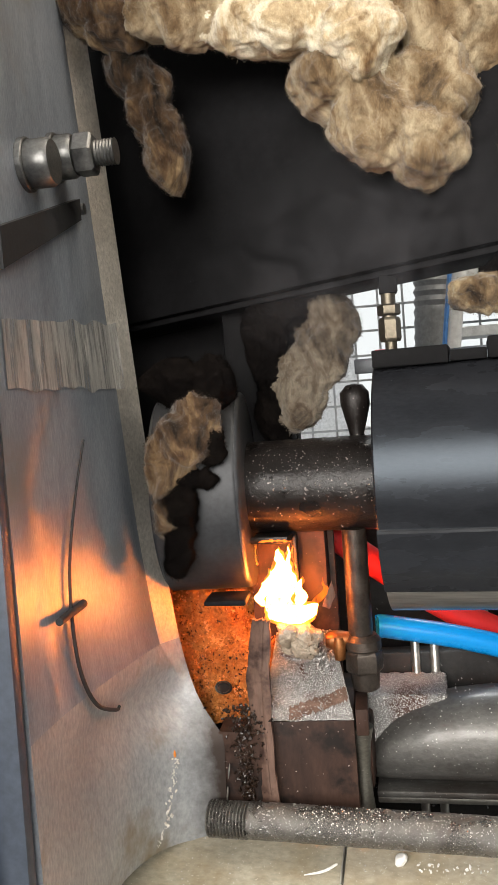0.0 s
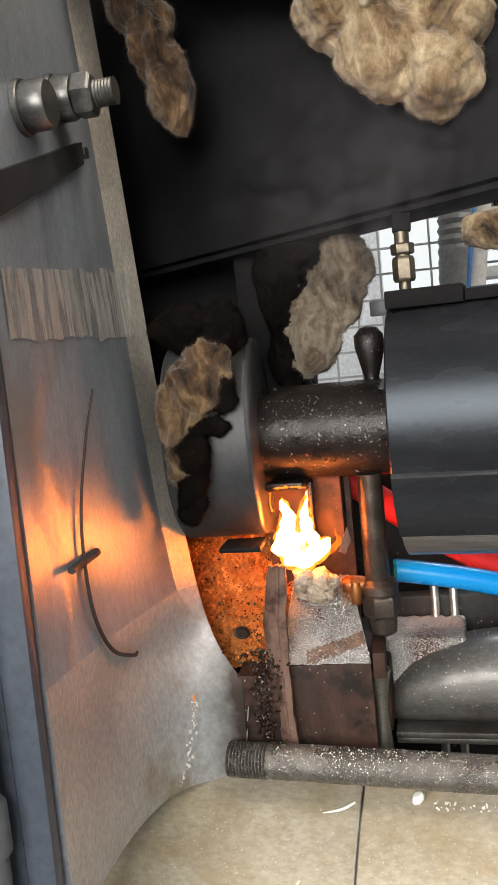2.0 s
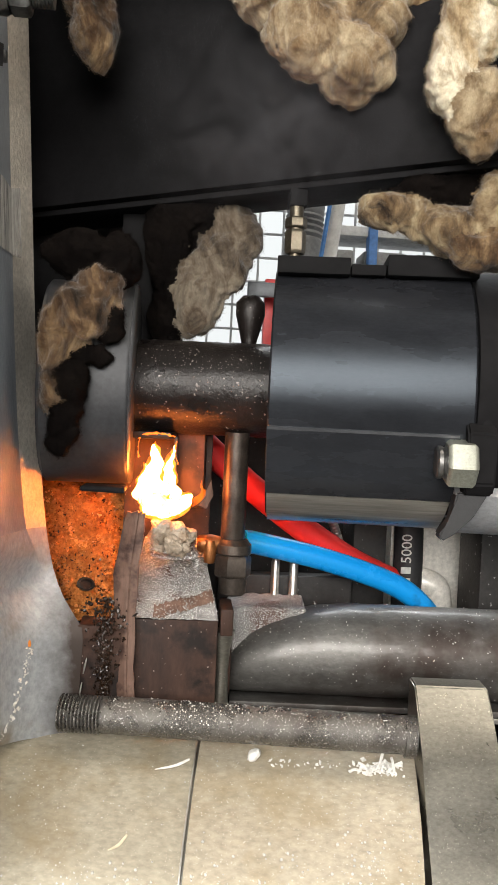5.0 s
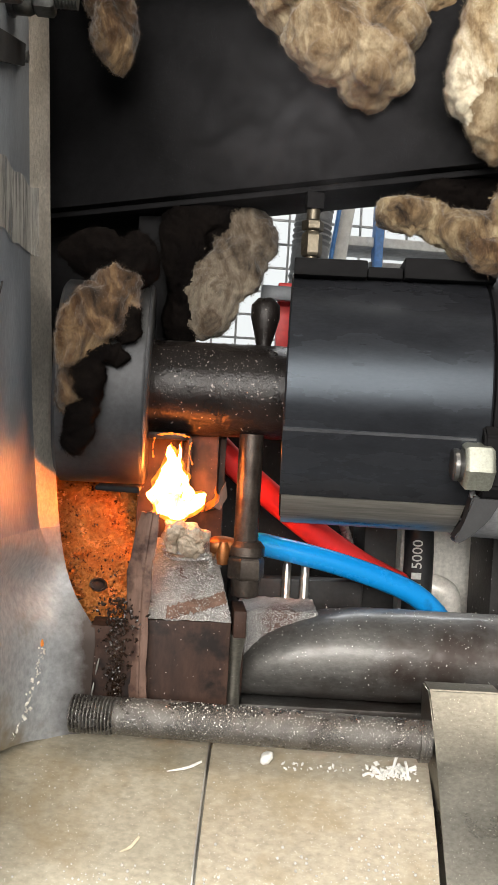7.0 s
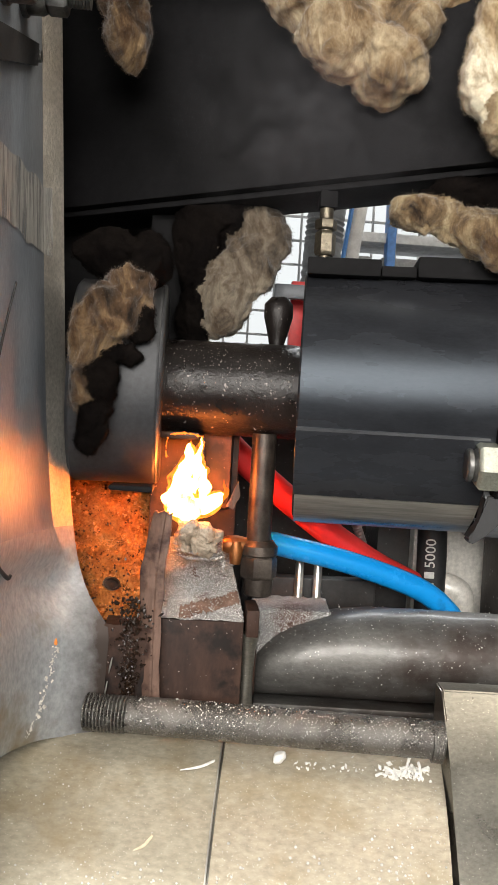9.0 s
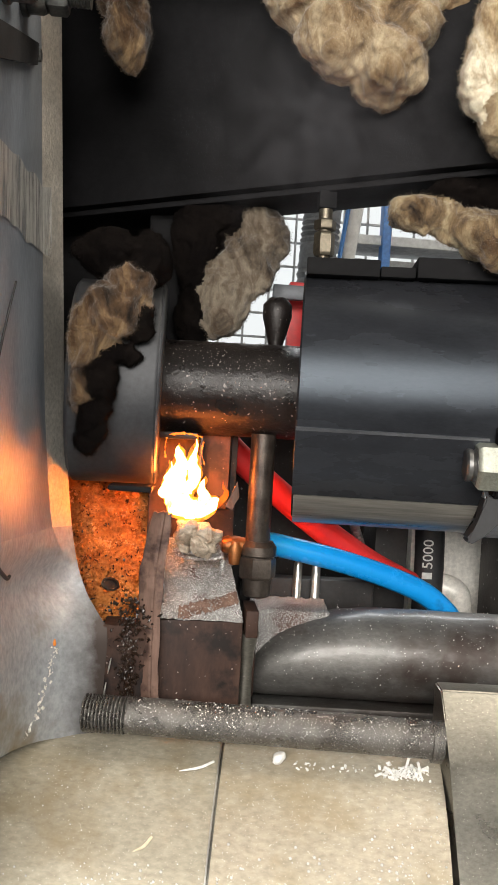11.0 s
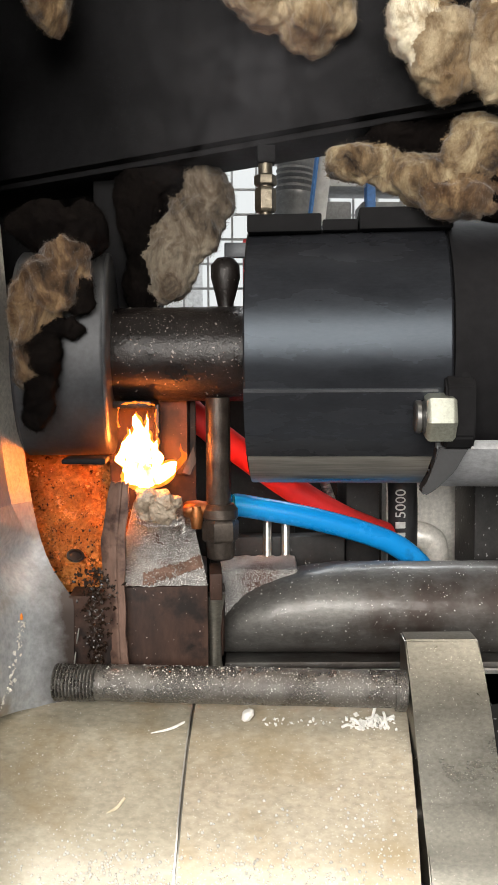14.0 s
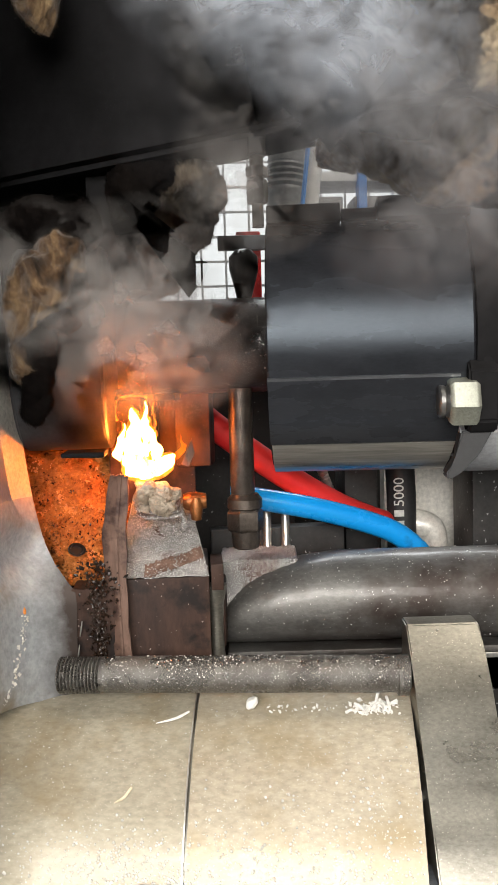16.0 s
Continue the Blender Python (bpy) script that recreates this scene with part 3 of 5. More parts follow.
def cap_bolt(y, z, r, length, nut=False):
    x = face_at(z, (y - NEAR_Y) / (0.46 - NEAR_Y)).x
    t = thing("platen_bolt", (x, y, z), "steel bolt with washer and nuts on the platen", "bolt", "platen bolts")
    part("washer", lathe([(0, r * 1.15), (0.0025, r * 1.15), (0.003, r * 1.1)], (x, y, z), "x", 32), BOLT, t)
    part("head", lathe([(0.003, r), (0.0035, r * 1.03), (length - 0.002, r * 1.03), (length, r * 0.93)], (x, y, z), "x", 32), BOLT, t)
    if nut:
        part("nut", hexnut((x + length, y, z), "x", r * 1.75, 0.010), BOLT, t)
        prof = [(0.0016 * k + d, r * q) for k in range(7) for d, q in ((0, 0.56), (0.0008, 0.62))]
        part("threaded_end", lathe(prof, (x + length + 0.010, y, z), "x", 20), BOLT, t)


cap_bolt(0.360, 0.190, 0.0105, 0.014)
cap_bolt(0.398, 0.2035, 0.0105, 0.012, True)

strap = thing("flat_clip", (-0.085, 0.37, 0.178), "dark flat steel clip lying on the platen", "clip")
pts = [face_at(0.146 + 0.037 * u, 0.05 + 0.68 * u) + Vector((0.0025, 0, 0)) for u in (0, 0.5, 1)]
bm = bmesh.new()
ends = []
for p, w in zip(pts, (0.0085, 0.007, 0.0055)):
    ends.append([bm.verts.new(p + Vector((dx, 0, dz))) for dx, dz in ((-0.003, -w), (0.0012, -w), (0.0012, w), (-0.003, w))])
for one, two in zip(ends, ends[1:]):
    for i in range(4):
        bm.faces.new((one[i], two[i], two[(i + 1) % 4], one[(i + 1) % 4]))
bm.faces.new(ends[0]), bm.faces.new(ends[-1])
part("blade", bm, BLACK_DULL, strap)
part("eye", lathe([(-0.002, 0.003), (0.002, 0.003)], tuple(pts[-1] + Vector((0.0, 0.004, 0.001))), "x", 16), BOLT, strap)

cable = thing("thin_cable", tuple(face_at(-0.02, 0.55)), "thin black cable hanging down the platen", "cable")
cab = [face_at(z, u) + Vector((0.0022, 0, 0)) for z, u in ((0.064, 0.51), (0.040, 0.40), (0.009, 0.315), (-0.020, 0.30), (-0.044, 0.33), (-0.063, 0.38), (-0.076, 0.42), (-0.0755, 0.45))]
part("wire", sweep(cab, 0.0008, 10, 6, None, lambda u: 0.6 + 0.7 * min(1, u * 1.6) * (1 if u < 0.85 else (1.15 - u) / 0.3)), BLACK_DULL, cable)
c = face_at(-0.013, 0.28) + Vector((0.003, 0, 0))
part("cable_clip", lathe([(-0.014, 0.0018), (0.018, 0.0020)], tuple(c), "y", 14), BLACK_DULL, cable, "short black stub crossing the cable")

# near edge of the platen: dark blue-grey strip and a grey conduit
strip = thing("edge_band", (-0.11, 0.305, -0.42), "dark blue-grey strip on the platen edge", "cover strip")
bm = box((-0.108, 0.302, -0.42), (-0.0950, 0.3095, 0.42), 0.002)
for v in bm.verts:
    v.co.x += 0.0130 * (v.co.z + 0.14) if v.co.x > -0.1 else 0
part("strip", bm, BLUE_BAND, strip)
part("fold", box((-0.131, 0.304, -0.42), (-0.1085, 0.3090, 0.42), 0.002), BLUE_BAND, strip)
pipe = thing("conduit", (-0.1175, 0.293, -0.42), "vertical grey conduit with a coupling", "conduit")
part("tube", lathe([(-0.42, 0.0072), (0.42, 0.0072)], (-0.1175, 0.293, 0), "z", 24), SLATE, pipe)
part("coupling", lathe([(-0.117, 0.0073), (-0.116, 0.0092), (-0.096, 0.0092), (-0.095, 0.0086), (-0.094, 0.0073)], (-0.1175, 0.293, 0), "z", 24), SLATE, pipe)

# ---- opening: charred recess, flange, back wall ----
recess = thing("recess", (-0.05, 0.47, -0.15), "charred recess floor with burnt plastic crumbs, flame glow in its colour", "recess")
bm = bmesh.new()
n, m_ = 120, 96
verts = [[None] * (m_ + 1) for _ in range(n + 1)]
for i in range(n + 1):
    for j in range(m_ + 1):
        u, v = i / n, j / m_
        z = -0.030 - 0.080 * v
        y = 0.520 - 0.060 * v ** 1.2 + 0.010 * (1 - u)
        x = -0.105 + 0.098 * u
        p = Vector((x, y, z))
        p.y += 0.0026 * noise.noise(p * 260) + 0.0036 * noise.noise(p * 75) - 0.002 * max(0, noise.noise(p * 140)) - (0.0004 + 0.0012 * v) * noise.noise(p * 620)
        verts[i][j] = bm.verts.new(p)
for i in range(n):
    for j in range(m_):
        bm.faces.new((verts[i][j], verts[i + 1][j], verts[i + 1][j + 1], verts[i][j + 1]))
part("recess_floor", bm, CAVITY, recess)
bm = box((-0.0425, 0.4450, -0.20), (-0.0195, 0.52, -0.1075))
bmesh.ops.subdivide_edges(bm, edges=bm.edges[:], cuts=24, use_grid_fill=True)
part("recess_step", crust(bm, 0.0007, 170, 4), RUST, recess, "dark oily step under the recess")
rnd = random.Random(4)
spots = []
for k in range(4200):
    u, v = rnd.random(), rnd.random() ** 0.5
    spots.append(((-0.10 + 0.092 * u, 0.5175 - 0.058 * v ** 1.2 + 0.010 * (1 - u), -0.030 - 0.075 * v), rnd.choice((0.0004, 0.0006, 0.0008, 0.0010, 0.0015))))
dark = [(Vector(p) + Vector((rnd.gauss(0, 0.0012), -0.0006, rnd.gauss(0, 0.0012))), r * 0.6) for p, r in spots[::9]]
lumps("burnt_crumbs", dark, CHAR, "black charred crumbs in the recess", "crumbs", 15)
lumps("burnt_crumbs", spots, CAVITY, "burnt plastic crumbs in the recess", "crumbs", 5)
bm = lathe([(-0.0012, 0.0048), (0.0012, 0.0052), (0.0014, 0.0040), (-0.0005, 0.0034)], (0, 0, 0), "z", 24, 0.75)
bmesh.ops.transform(bm, matrix=pose(-0.0418, 0.4655, -0.0895, 62, 14, 20), verts=bm.verts)
single("burnt_ring", bm, BURNT, "burnt metal ring lying in the recess", "ring")
# Black strip stands in for the shadow slot below the flange.
bm = crust(box((-0.0440, 0.4385, -0.0345), (-0.0205, 0.462, -0.0315), 0.0012), 0.0006, 180, 3)
single("shadow_slit", bm, SOOT, "dark strip for the shadowed slit under the flange edge", "lip")
flat = bmesh.new()
for p in ((-0.0335, 0.4815, -0.0585), (-0.0285, 0.4810, -0.0600), (-0.0312, 0.4850, -0.0510)):
    flat.verts.new(p)
flat.faces.new(flat.verts[:])
bmesh.ops.solidify(flat, geom=flat.faces[:], thickness=0.0008)
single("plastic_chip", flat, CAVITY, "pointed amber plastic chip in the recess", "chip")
for a, b in (((-0.0370, 0.4418, -0.1243), (-0.0385, 0.4418, -0.1330)), ((-0.0390, 0.4418, -0.1375), (-0.0402, 0.4418, -0.1457))):
    bm = sweep([a, [(i + j) / 2 for i, j in zip(a, b)], b], 0.0005, 6, 4, None, lambda u: 0.4 + 2.2 * u * (1 - u))
    single("metal_sliver", bm, BRIGHT_STEEL, "thin bright metal sliver on the oily step", "sliver", "slivers")

flange = thing("nozzle_flange", (-0.045, 0.475, 0.025), "grey steel nozzle seat flange", "flange")
part("body", lathe([(-0.069, 0.055), (-0.067, 0.0575), (-0.0225, 0.0575), (-0.0208, 0.0570), (-0.0197, 0.0555), (-0.0195, 0.030)], (0, 0.477, 0.025), "x", 72, 0.75), FLANGE, flange)
# Rim in a lighter colour, for the highlight at the flange's right edge.
part("face_rim", lathe([(-0.0212, 0.0560), (-0.0206, 0.0574), (-0.0196, 0.0566), (-0.0190, 0.0548), (-0.0190, 0.040)], (0, 0.477, 0.025), "x", 72, 0.75), EDGE_HIGHLIGHT, flange, "flange rim, lighter for its highlight")

# Added black plates make the dark of the cavity behind the nozzle.
shield = thing("rear_backing", (-0.1, 0.58, -1.2), "added black backing for the dark cavity behind the nozzle", "shield plate")
part("plate", box((-0.150, 0.575, -1.2), (0.005, 0.60, 0.30), 0.004), SOOT, shield)
part("side_fold", box((-0.150, 0.480, -0.42), (-0.138, 0.5745, 0.30), 0.002), SOOT, shield)
hood = thing("rear_guard", (-0.005, 0.495, -0.12), "heat-browned plate behind the flame", "guard plate")
part("plate", box((-0.024, 0.492, -0.14), (0.0275, 0.500, 0.001), 0.001), RUST, hood)
part("edge_strip", box((0.0045, 0.474, -0.044), (0.0065, 0.492, -0.004), 0.0006), BURNT, hood)
col = thing("dark_post", (-0.004, 0.54, 0.05), "sooted vertical post beside the opening", "post")
part("post", box((-0.034, 0.515, 0.02), (0.006, 0.545, 0.16), 0.003), SOOT, col)

# ---- guard beam above ----
beam = thing("guard_beam", (0.03, 0.49, 0.14), "sooted black steel guard beam", "beam")
mb = Matrix.Translation((-0.09, 0.52, 0)) @ pose(0, 0, 0, 0, 0, -22.7) @ pose(0.12, 0, 0.139, 0, -3.6, 0) @ pose(-0.12, 0, -0.139)
part("plate", box((-0.16, 0, 0.140), (0.52, 0.050, 0.50), 0.002, None, mb), SOOT, beam)
part("under_strip", box((-0.15, 0.006, 0.1360), (0.50, 0.046, 0.1398), 0.0012, None, mb), SOOT, beam)

def sector(x0, x1, r0, r1, a0, a1, base, squash, n=36):
    """A bent plate round the x axis between two angles."""
    prof = []
    for r, order in ((r1, range(n + 1)), (r0, range(n, -1, -1))):
        for i in order:
            w = radians(a0 + (a1 - a0) * i / n)
            prof.append((base[1] + r * math.cos(w) * squash, base[2] + r * math.sin(w)))
    return extrude_x(prof, x0, x1)


# ---- nozzle unit: everything that slides back together ----
NOZ, YAW = (0.06, 0.475, 0.024), -8.0
nozzle = thing("nozzle_unit", NOZ, "black barrel head with burnt nozzle tube", "machine nozzle")
bm = lathe([(-0.0215, 0.020), (-0.021, 0.0262)] + [(-0.021 + 0.083 * i / 40, 0.0272) for i in range(41)], (0, 0.475, 0.025), "x", 64)
crust(bm, 0.00035, 160, 2)
tube = part("nozzle_tube", bm, BURNT, nozzle, "burnt brown-black nozzle tube with flakes")
cover_prof = [(0.0595, 0.040), (0.0595, 0.0712), (0.0605, 0.0725), (0.166, 0.0740), (0.1675, 0.0725), (0.1675, 0.05)]
cover = part("heater_cover", lathe(cover_prof, (0, 0.482, 0.0245), "x", 120, 0.80), BLACK, nozzle, "black oxide heater cover")
part("seam_step", sector(0.0597, 0.160, 0.0718, 0.0752, 196.5, 228, (0, 0.482, 0.0245), 0.80), BLACK, cover)
# Lighter strip paints the highlight where the overlap steps out.
part("seam_edge", sector(0.0598, 0.1595, 0.0725, 0.0756, 195.4, 196.4, (0, 0.482, 0.0245), 0.80, 3), EDGE_HIGHLIGHT, cover, "lighter strip for the highlight on the overlap's edge")
part("top_plate", box((0.0605, 0.446, 0.0890), (0.1005, 0.512, 0.0985), 0.0010), SOOT, cover)
part("top_plate", box((0.1205, 0.446, 0.0895), (0.170, 0.512, 0.1010), 0.0010), SOOT, cover)
part("hook_plate", box((0.1010, 0.448, 0.0895), (0.1200, 0.505, 0.0955), 0.001), SOOT, cover)
# Bright streaked band carries the sheen of the cover's lit underside.
part("bottom_rim", sector(0.0605, 0.1630, 0.0735, 0.0749, 229, 292, (0, 0.482, 0.0245), 0.80), SHEEN_BAND, cover, "bright streaked band for the sheen on the cover's underside")
part("barrel", lathe([(0.1665, 0.060), (0.1675, 0.0705), (0.30, 0.0705), (0.301, 0.05)], (0, 0.484, 0.028), "x", 96, 0.9), SOOT, nozzle, "dull black barrel behind the cover")
part("clamp_lip", box((0.1703, 0.422, -0.004), (0.1755, 0.440, 0.034), 0.0015), SOOT, nozzle)
part("clamp_band", extrude_x([(0.424, -0.026), (0.4185, -0.020), (0.4175, 0.006), (0.424, 0.012), (0.45, 0.012), (0.45, -0.026)], 0.1625, 0.1775, 0.0012), SOOT, nozzle)
tail = bmesh.new()
lower = [[tail.verts.new((x, y, z)) for x, z in ((0.1600, -0.0255), (0.1760, -0.0255), (0.1690, -0.0380), (0.1600, -0.0470), (0.1535, -0.0510), (0.1515, -0.0480), (0.1575, -0.0390))] for y in (0.4265, 0.4400)]
tail.faces.new(lower[0]), tail.faces.new(lower[1][::-1])
for i in range(7):
    tail.faces.new((lower[0][i], lower[1][i], lower[1][(i + 1) % 7], lower[0][(i + 1) % 7]))
bmesh.ops.bevel(tail, geom=tail.edges[:], offset=0.0010, segments=2, affect="EDGES", clamp_overlap=True)
part("clamp_tail", tail, BLACK_DULL, nozzle, "hooked black tail of the clamp")
part("bolt_shank", lathe([(0.1395, 0.0075), (0.1405, 0.0085), (0.1425, 0.0085), (0.1435, 0.0075), (0.1446, 0.0086), (0.160, 0.0086)], (0.0077, 0.4225, -0.0095), "x", 28), BOLT, nozzle)
part("clamp_nut", hexnut((0.1525, 0.4225, -0.0095), "x", 0.0225, 0.0150, None, radians(12)), ZINC, nozzle, "zinc plated hexagon nut")
part("lower_flange", sector(0.1600, 0.30, 0.070, 0.0765, 222, 300, (0, 0.4800, 0.0245), 0.88), GREYCAST, nozzle, "grey steel lower flange")
part("feed_pipe", lathe([(-0.062, 0.0066), (-0.06, 0.0070), (0.0, 0.0070)], (0.0415, 0.465, 0), "z", 32), BROWNPIPE, nozzle, "brown heat-tinted vertical pipe")
part("pipe_collar", lathe([(-0.093, 0.0066), (-0.092, 0.0078), (-0.084, 0.0084), (-0.070, 0.0090), (-0.069, 0.0102), (-0.064, 0.0102), (-0.063, 0.0092), (-0.061, 0.0078)], (0.0425, 0.465, 0), "z", 32), BROWNPIPE, nozzle)
part("collar_nut", hexnut((0.0425, 0.465, -0.083), "z", 0.0186, 0.013, None, 0.3), BROWNPIPE, nozzle)
part("lead_block", box((0.001, 0.478, -0.046), (0.022, 0.50, 0.002), 0.002), RUST, nozzle)
part("drip_lip", box((-0.0165, 0.452, -0.0055), (0.0055, 0.475, -0.0015), 0.001), BURNT, nozzle)
bm = lathe([(0.047, 0.005), (0.053, 0.0045), (0.060, 0.0062), (0.070, 0.0088), (0.077, 0.0085), (0.081, 0.0050), (0.082, 0.001)], (0.0445, 0.485, 0), "z", 24)
part("lifting_eye", crust(bm, 0.0006, 200, 3), BURNT, nozzle, "sooted pear-shaped lifting eye")
# Flakes on the tube; most gather in one band as its highlight's sparkle.
rnd = random.Random(9)
spots = []
for k in range(330):
    w = rnd.gauss(2.75, 0.42) if k % 3 else rnd.uniform(1.7, 4.4)
    spots.append((Vector((rnd.uniform(-0.019, 0.058), 0.475 + 0.0274 * math.cos(w), 0.025 + 0.0274 * math.sin(w))), rnd.choice((0.00015, 0.0002, 0.0003, 0.0004, 0.0006))))
lumps("sparkle_flakes", spots, FLAKE, "", "", 6, nozzle)

fit = thing("hose_fitting", (0.068, 0.465, 0.097), "bronze-grey screw fitting under the beam", "pipe fitting")
part("lower_tube", lathe([(0.0905, 0.0033), (0.104, 0.0033)], (0.0682, 0.466, 0), "z", 20), BRONZE, fit)
part("hex_body", hexnut((0.0682, 0.466, 0.1035), "z", 0.0105, 0.0135), BRONZE, fit)
part("hex_nut", hexnut((0.0682, 0.466, 0.118), "z", 0.0110, 0.0060), BRONZE, fit)
part("neck", lathe([(0.1165, 0.0040), (0.131, 0.0040)], (0.0682, 0.466, 0), "z", 20), BRONZE, fit)
part("seat", box((0.0635, 0.461, 0.130), (0.0735, 0.471, 0.140), 0.001), SOOT, fit)

# ---- support block with grit, plastic and flame ----
block = thing("support_block", (0.008, 0.47, -0.20), "rusty steel block with a grit-covered sloping top", "support block")
part("body", box((-0.0185, 0.4505, -0.21), (0.0335, 0.53, -0.1045), 0.0015), RUST, block)
def slope_at(u, v):
    lo_x, hi_x = -0.0185 + 0.008 * v, 0.0335 - 0.0105 * v
    p = Vector((lo_x + (hi_x - lo_x) * u, 0.4500 + 0.037 * v, -0.104 + 0.040 * v))
    k = noise.noise(p * 300) * 0.0009 + noise.noise(p * 110) * 0.0016 + noise.noise(p * 45) * 0.0014
    return p + Vector((0, -0.7, 0.7)) * k


bm = bmesh.new()
n, m_ = 44, 44
verts = [[bm.verts.new(slope_at(i / n, j / m_)) for j in range(m_ + 1)] for i in range(n + 1)]
for i in range(n):
    for j in range(m_):
        bm.faces.new((verts[i][j], verts[i + 1][j], verts[i + 1][j + 1], verts[i][j + 1]))
part("grit_slope", bm, GRIT, block, "slope thick with grey metal grit")
# Brown strip painted on the grit where a shadow crosses the slope.
bm = bmesh.new()
rows = []
for i in range(81):
    u = 0.30 + 0.69 * i / 80
    mid, half = 0.06 + 0.30 * (u - 0.3), 0.075 + 0.07 * noise.noise(Vector((u * 9, 1, 0))) + 0.05 * noise.noise(Vector((u * 31, 4, 0))) + 0.03 * noise.noise(Vector((u * 90, 4, 0)))
    rows.append([bm.verts.new(slope_at(u, max(0.005, mid + half * (k / 3 - 1))) + Vector((0, -0.0005, 0.0006))) for k in range(7)])
for one, two in zip(rows, rows[1:]):
    for k in range(6):
        bm.faces.new((one[k], two[k], two[k + 1], one[k + 1]))
part("shadow_streak", bm, surf("shadowed_grit", (0.09, 0.042, 0.027), (0.20, 0.12, 0.085), (0.45, 0.65), 0.2, 70, 700, 0.8, 0.001, speck=(0.45, 0.42, 0.38), speck_scale=900, speck_at=(0.64, 0.7)), block, "brown shadow streak across the grit")
part("slope_core", extrude_x([(0.4525, -0.106), (0.489, -0.067), (0.52, -0.067), (0.52, -0.106)], -0.0105, 0.0225), RUST, block)
bm = bmesh.new()
rows = []
LEFT, RIGHT = [(-0.0455, -0.0195), (-0.0805, -0.0255), (-0.1050, -0.0238), (-0.150, -0.0222)], [(-0.0455, -0.0090), (-0.0805, -0.0113), (-0.1050, -0.0122), (-0.150, -0.0110)]


def along(z, edge):
    return float(np.interp(-z, [-p[0] for p in edge], [p[1] for p in edge]))


for i in range(91):
    z = -0.0455 - 0.1045 * i / 90
    row = []
    for k in range(17):
        u = k / 16
        dep = 0.0024 - 0.0034 * min(1, u * 1.5) + (0.0004 if 0.60 < u < 0.66 else 0)
        p = Vector((along(z, LEFT) + (along(z, RIGHT) - along(z, LEFT)) * u, 0.4475 - 0.0045 * i / 90 + dep, z))
        edge = 0.0008 * noise.noise(p * 150) * (k in (0, 16)) + (0.0025 * noise.noise(Vector((u * 5, 3, 1))) if i == 0 else 0)
        row.append(bm.verts.new(p + Vector((edge, 0.00022 * noise.noise(p * 420) + 0.0003 * noise.noise(p * 120), edge))))
    rows.append(row)
for one, two in zip(rows, rows[1:]):
    for k in range(16):
        bm.faces.new((one[k], two[k], two[k + 1], one[k + 1]))
deep = bmesh.ops.extrude_face_region(bm, geom=bm.faces[:])
bmesh.ops.translate(bm, vec=(0, 0.004, 0), verts=[v for v in deep["geom"] if isinstance(v, bmesh.types.BMVert)])
part("side_bar", bm, SCALE, block, "scuffed brown strip along the block")
rnd = random.Random(23)
spots = []
for k in range(260):
    z = -0.098 - 0.052 * rnd.random()
    spots.append(((-0.0295 - 0.05 * (-0.098 - z) * -1 + rnd.gauss(0, 0.0028), 0.4428 + rnd.uniform(-0.0006, 0.0004), z), rnd.choice((0.0004, 0.0006, 0.0009, 0.0013))))
for k in range(340):
    u = rnd.random() ** 1.3
    spots.append(((-0.0265 + rnd.gauss(0, 0.0060 - 0.0042 * u), 0.4436 + 0.014 * max(0, 0.25 - u) + rnd.uniform(-0.0006, 0.0008), -0.093 - 0.052 * u), rnd.choice((0.0004, 0.0006, 0.0009, 0.0012, 0.0016))))
lumps("burnt_dirt", spots, CHAR, "", "", 17, block)
part("corner_lug", box((0.0345, 0.446, -0.112), (0.0415, 0.475, -0.097), 0.001), RUST, block)
part("curved_web", crust(lathe([(-0.160, 0.0050), (-0.150, 0.0042), (-0.135, 0.0036), (-0.122, 0.0046), (-0.112, 0.0068)], (0.0370, 0.4600, 0), "z", 24), 0.0003, 200, 2), BRACKET, block, "curved grey web beside the block")
rnd = random.Random(12)
spots = []
for k in range(1500):
    u, v = rnd.random(), rnd.random()
    lo_x, hi_x = -0.0185 + 0.008 * v, 0.0335 - 0.0105 * v
    spots.append(((lo_x + (hi_x - lo_x) * u, 0.4493 + 0.037 * v, -0.1035 + 0.040 * v), rnd.choice((0.0003, 0.0004, 0.0005, 0.0007))))
lumps("grit", spots, GRIT, "", "", 7, block)

lump = thing("plastic_lump", (0.008, 0.478, -0.066), "pale melted plastic lump under the flame", "plastic lump")
rnd = random.Random(3)
for k in range(11):
    spot = (0.005 + rnd.uniform(-0.010, 0.010), 0.459 + rnd.uniform(-0.008, 0.008), -0.0590 + rnd.uniform(-0.005, 0.004))
    part("lobe", crust(heap([(spot, rnd.uniform(0.0045, 0.0072))], None, 4, k), 0.0014, 260, k), MELT, lump)
for k in range(3):
    bm = sweep([(-0.008 + 0.001 * k, 0.463, -0.064 - 0.003 * k), (0.003, 0.458, -0.0655 - 0.003 * k), (0.015 + 0.002 * k, 0.455, -0.066 - 0.002 * k), (0.018, 0.467, -0.063 - 0.002 * k)], 0.0011, 8, 6)
    part("drip", crust(bm, 0.0003, 500, k), GRIT, lump)
bm = sweep([(0.0185, 0.460, -0.070), (0.0205, 0.457, -0.073), (0.020, 0.455, -0.079)], 0.0013, 8, 6)
part("drip", crust(bm, 0.0003, 500, 7), GRIT, lump)

cock = thing("small_fitting", (0.027, 0.468, -0.068), "small fitting beside the pipe, flame glow in its colour", "pipe fitting")
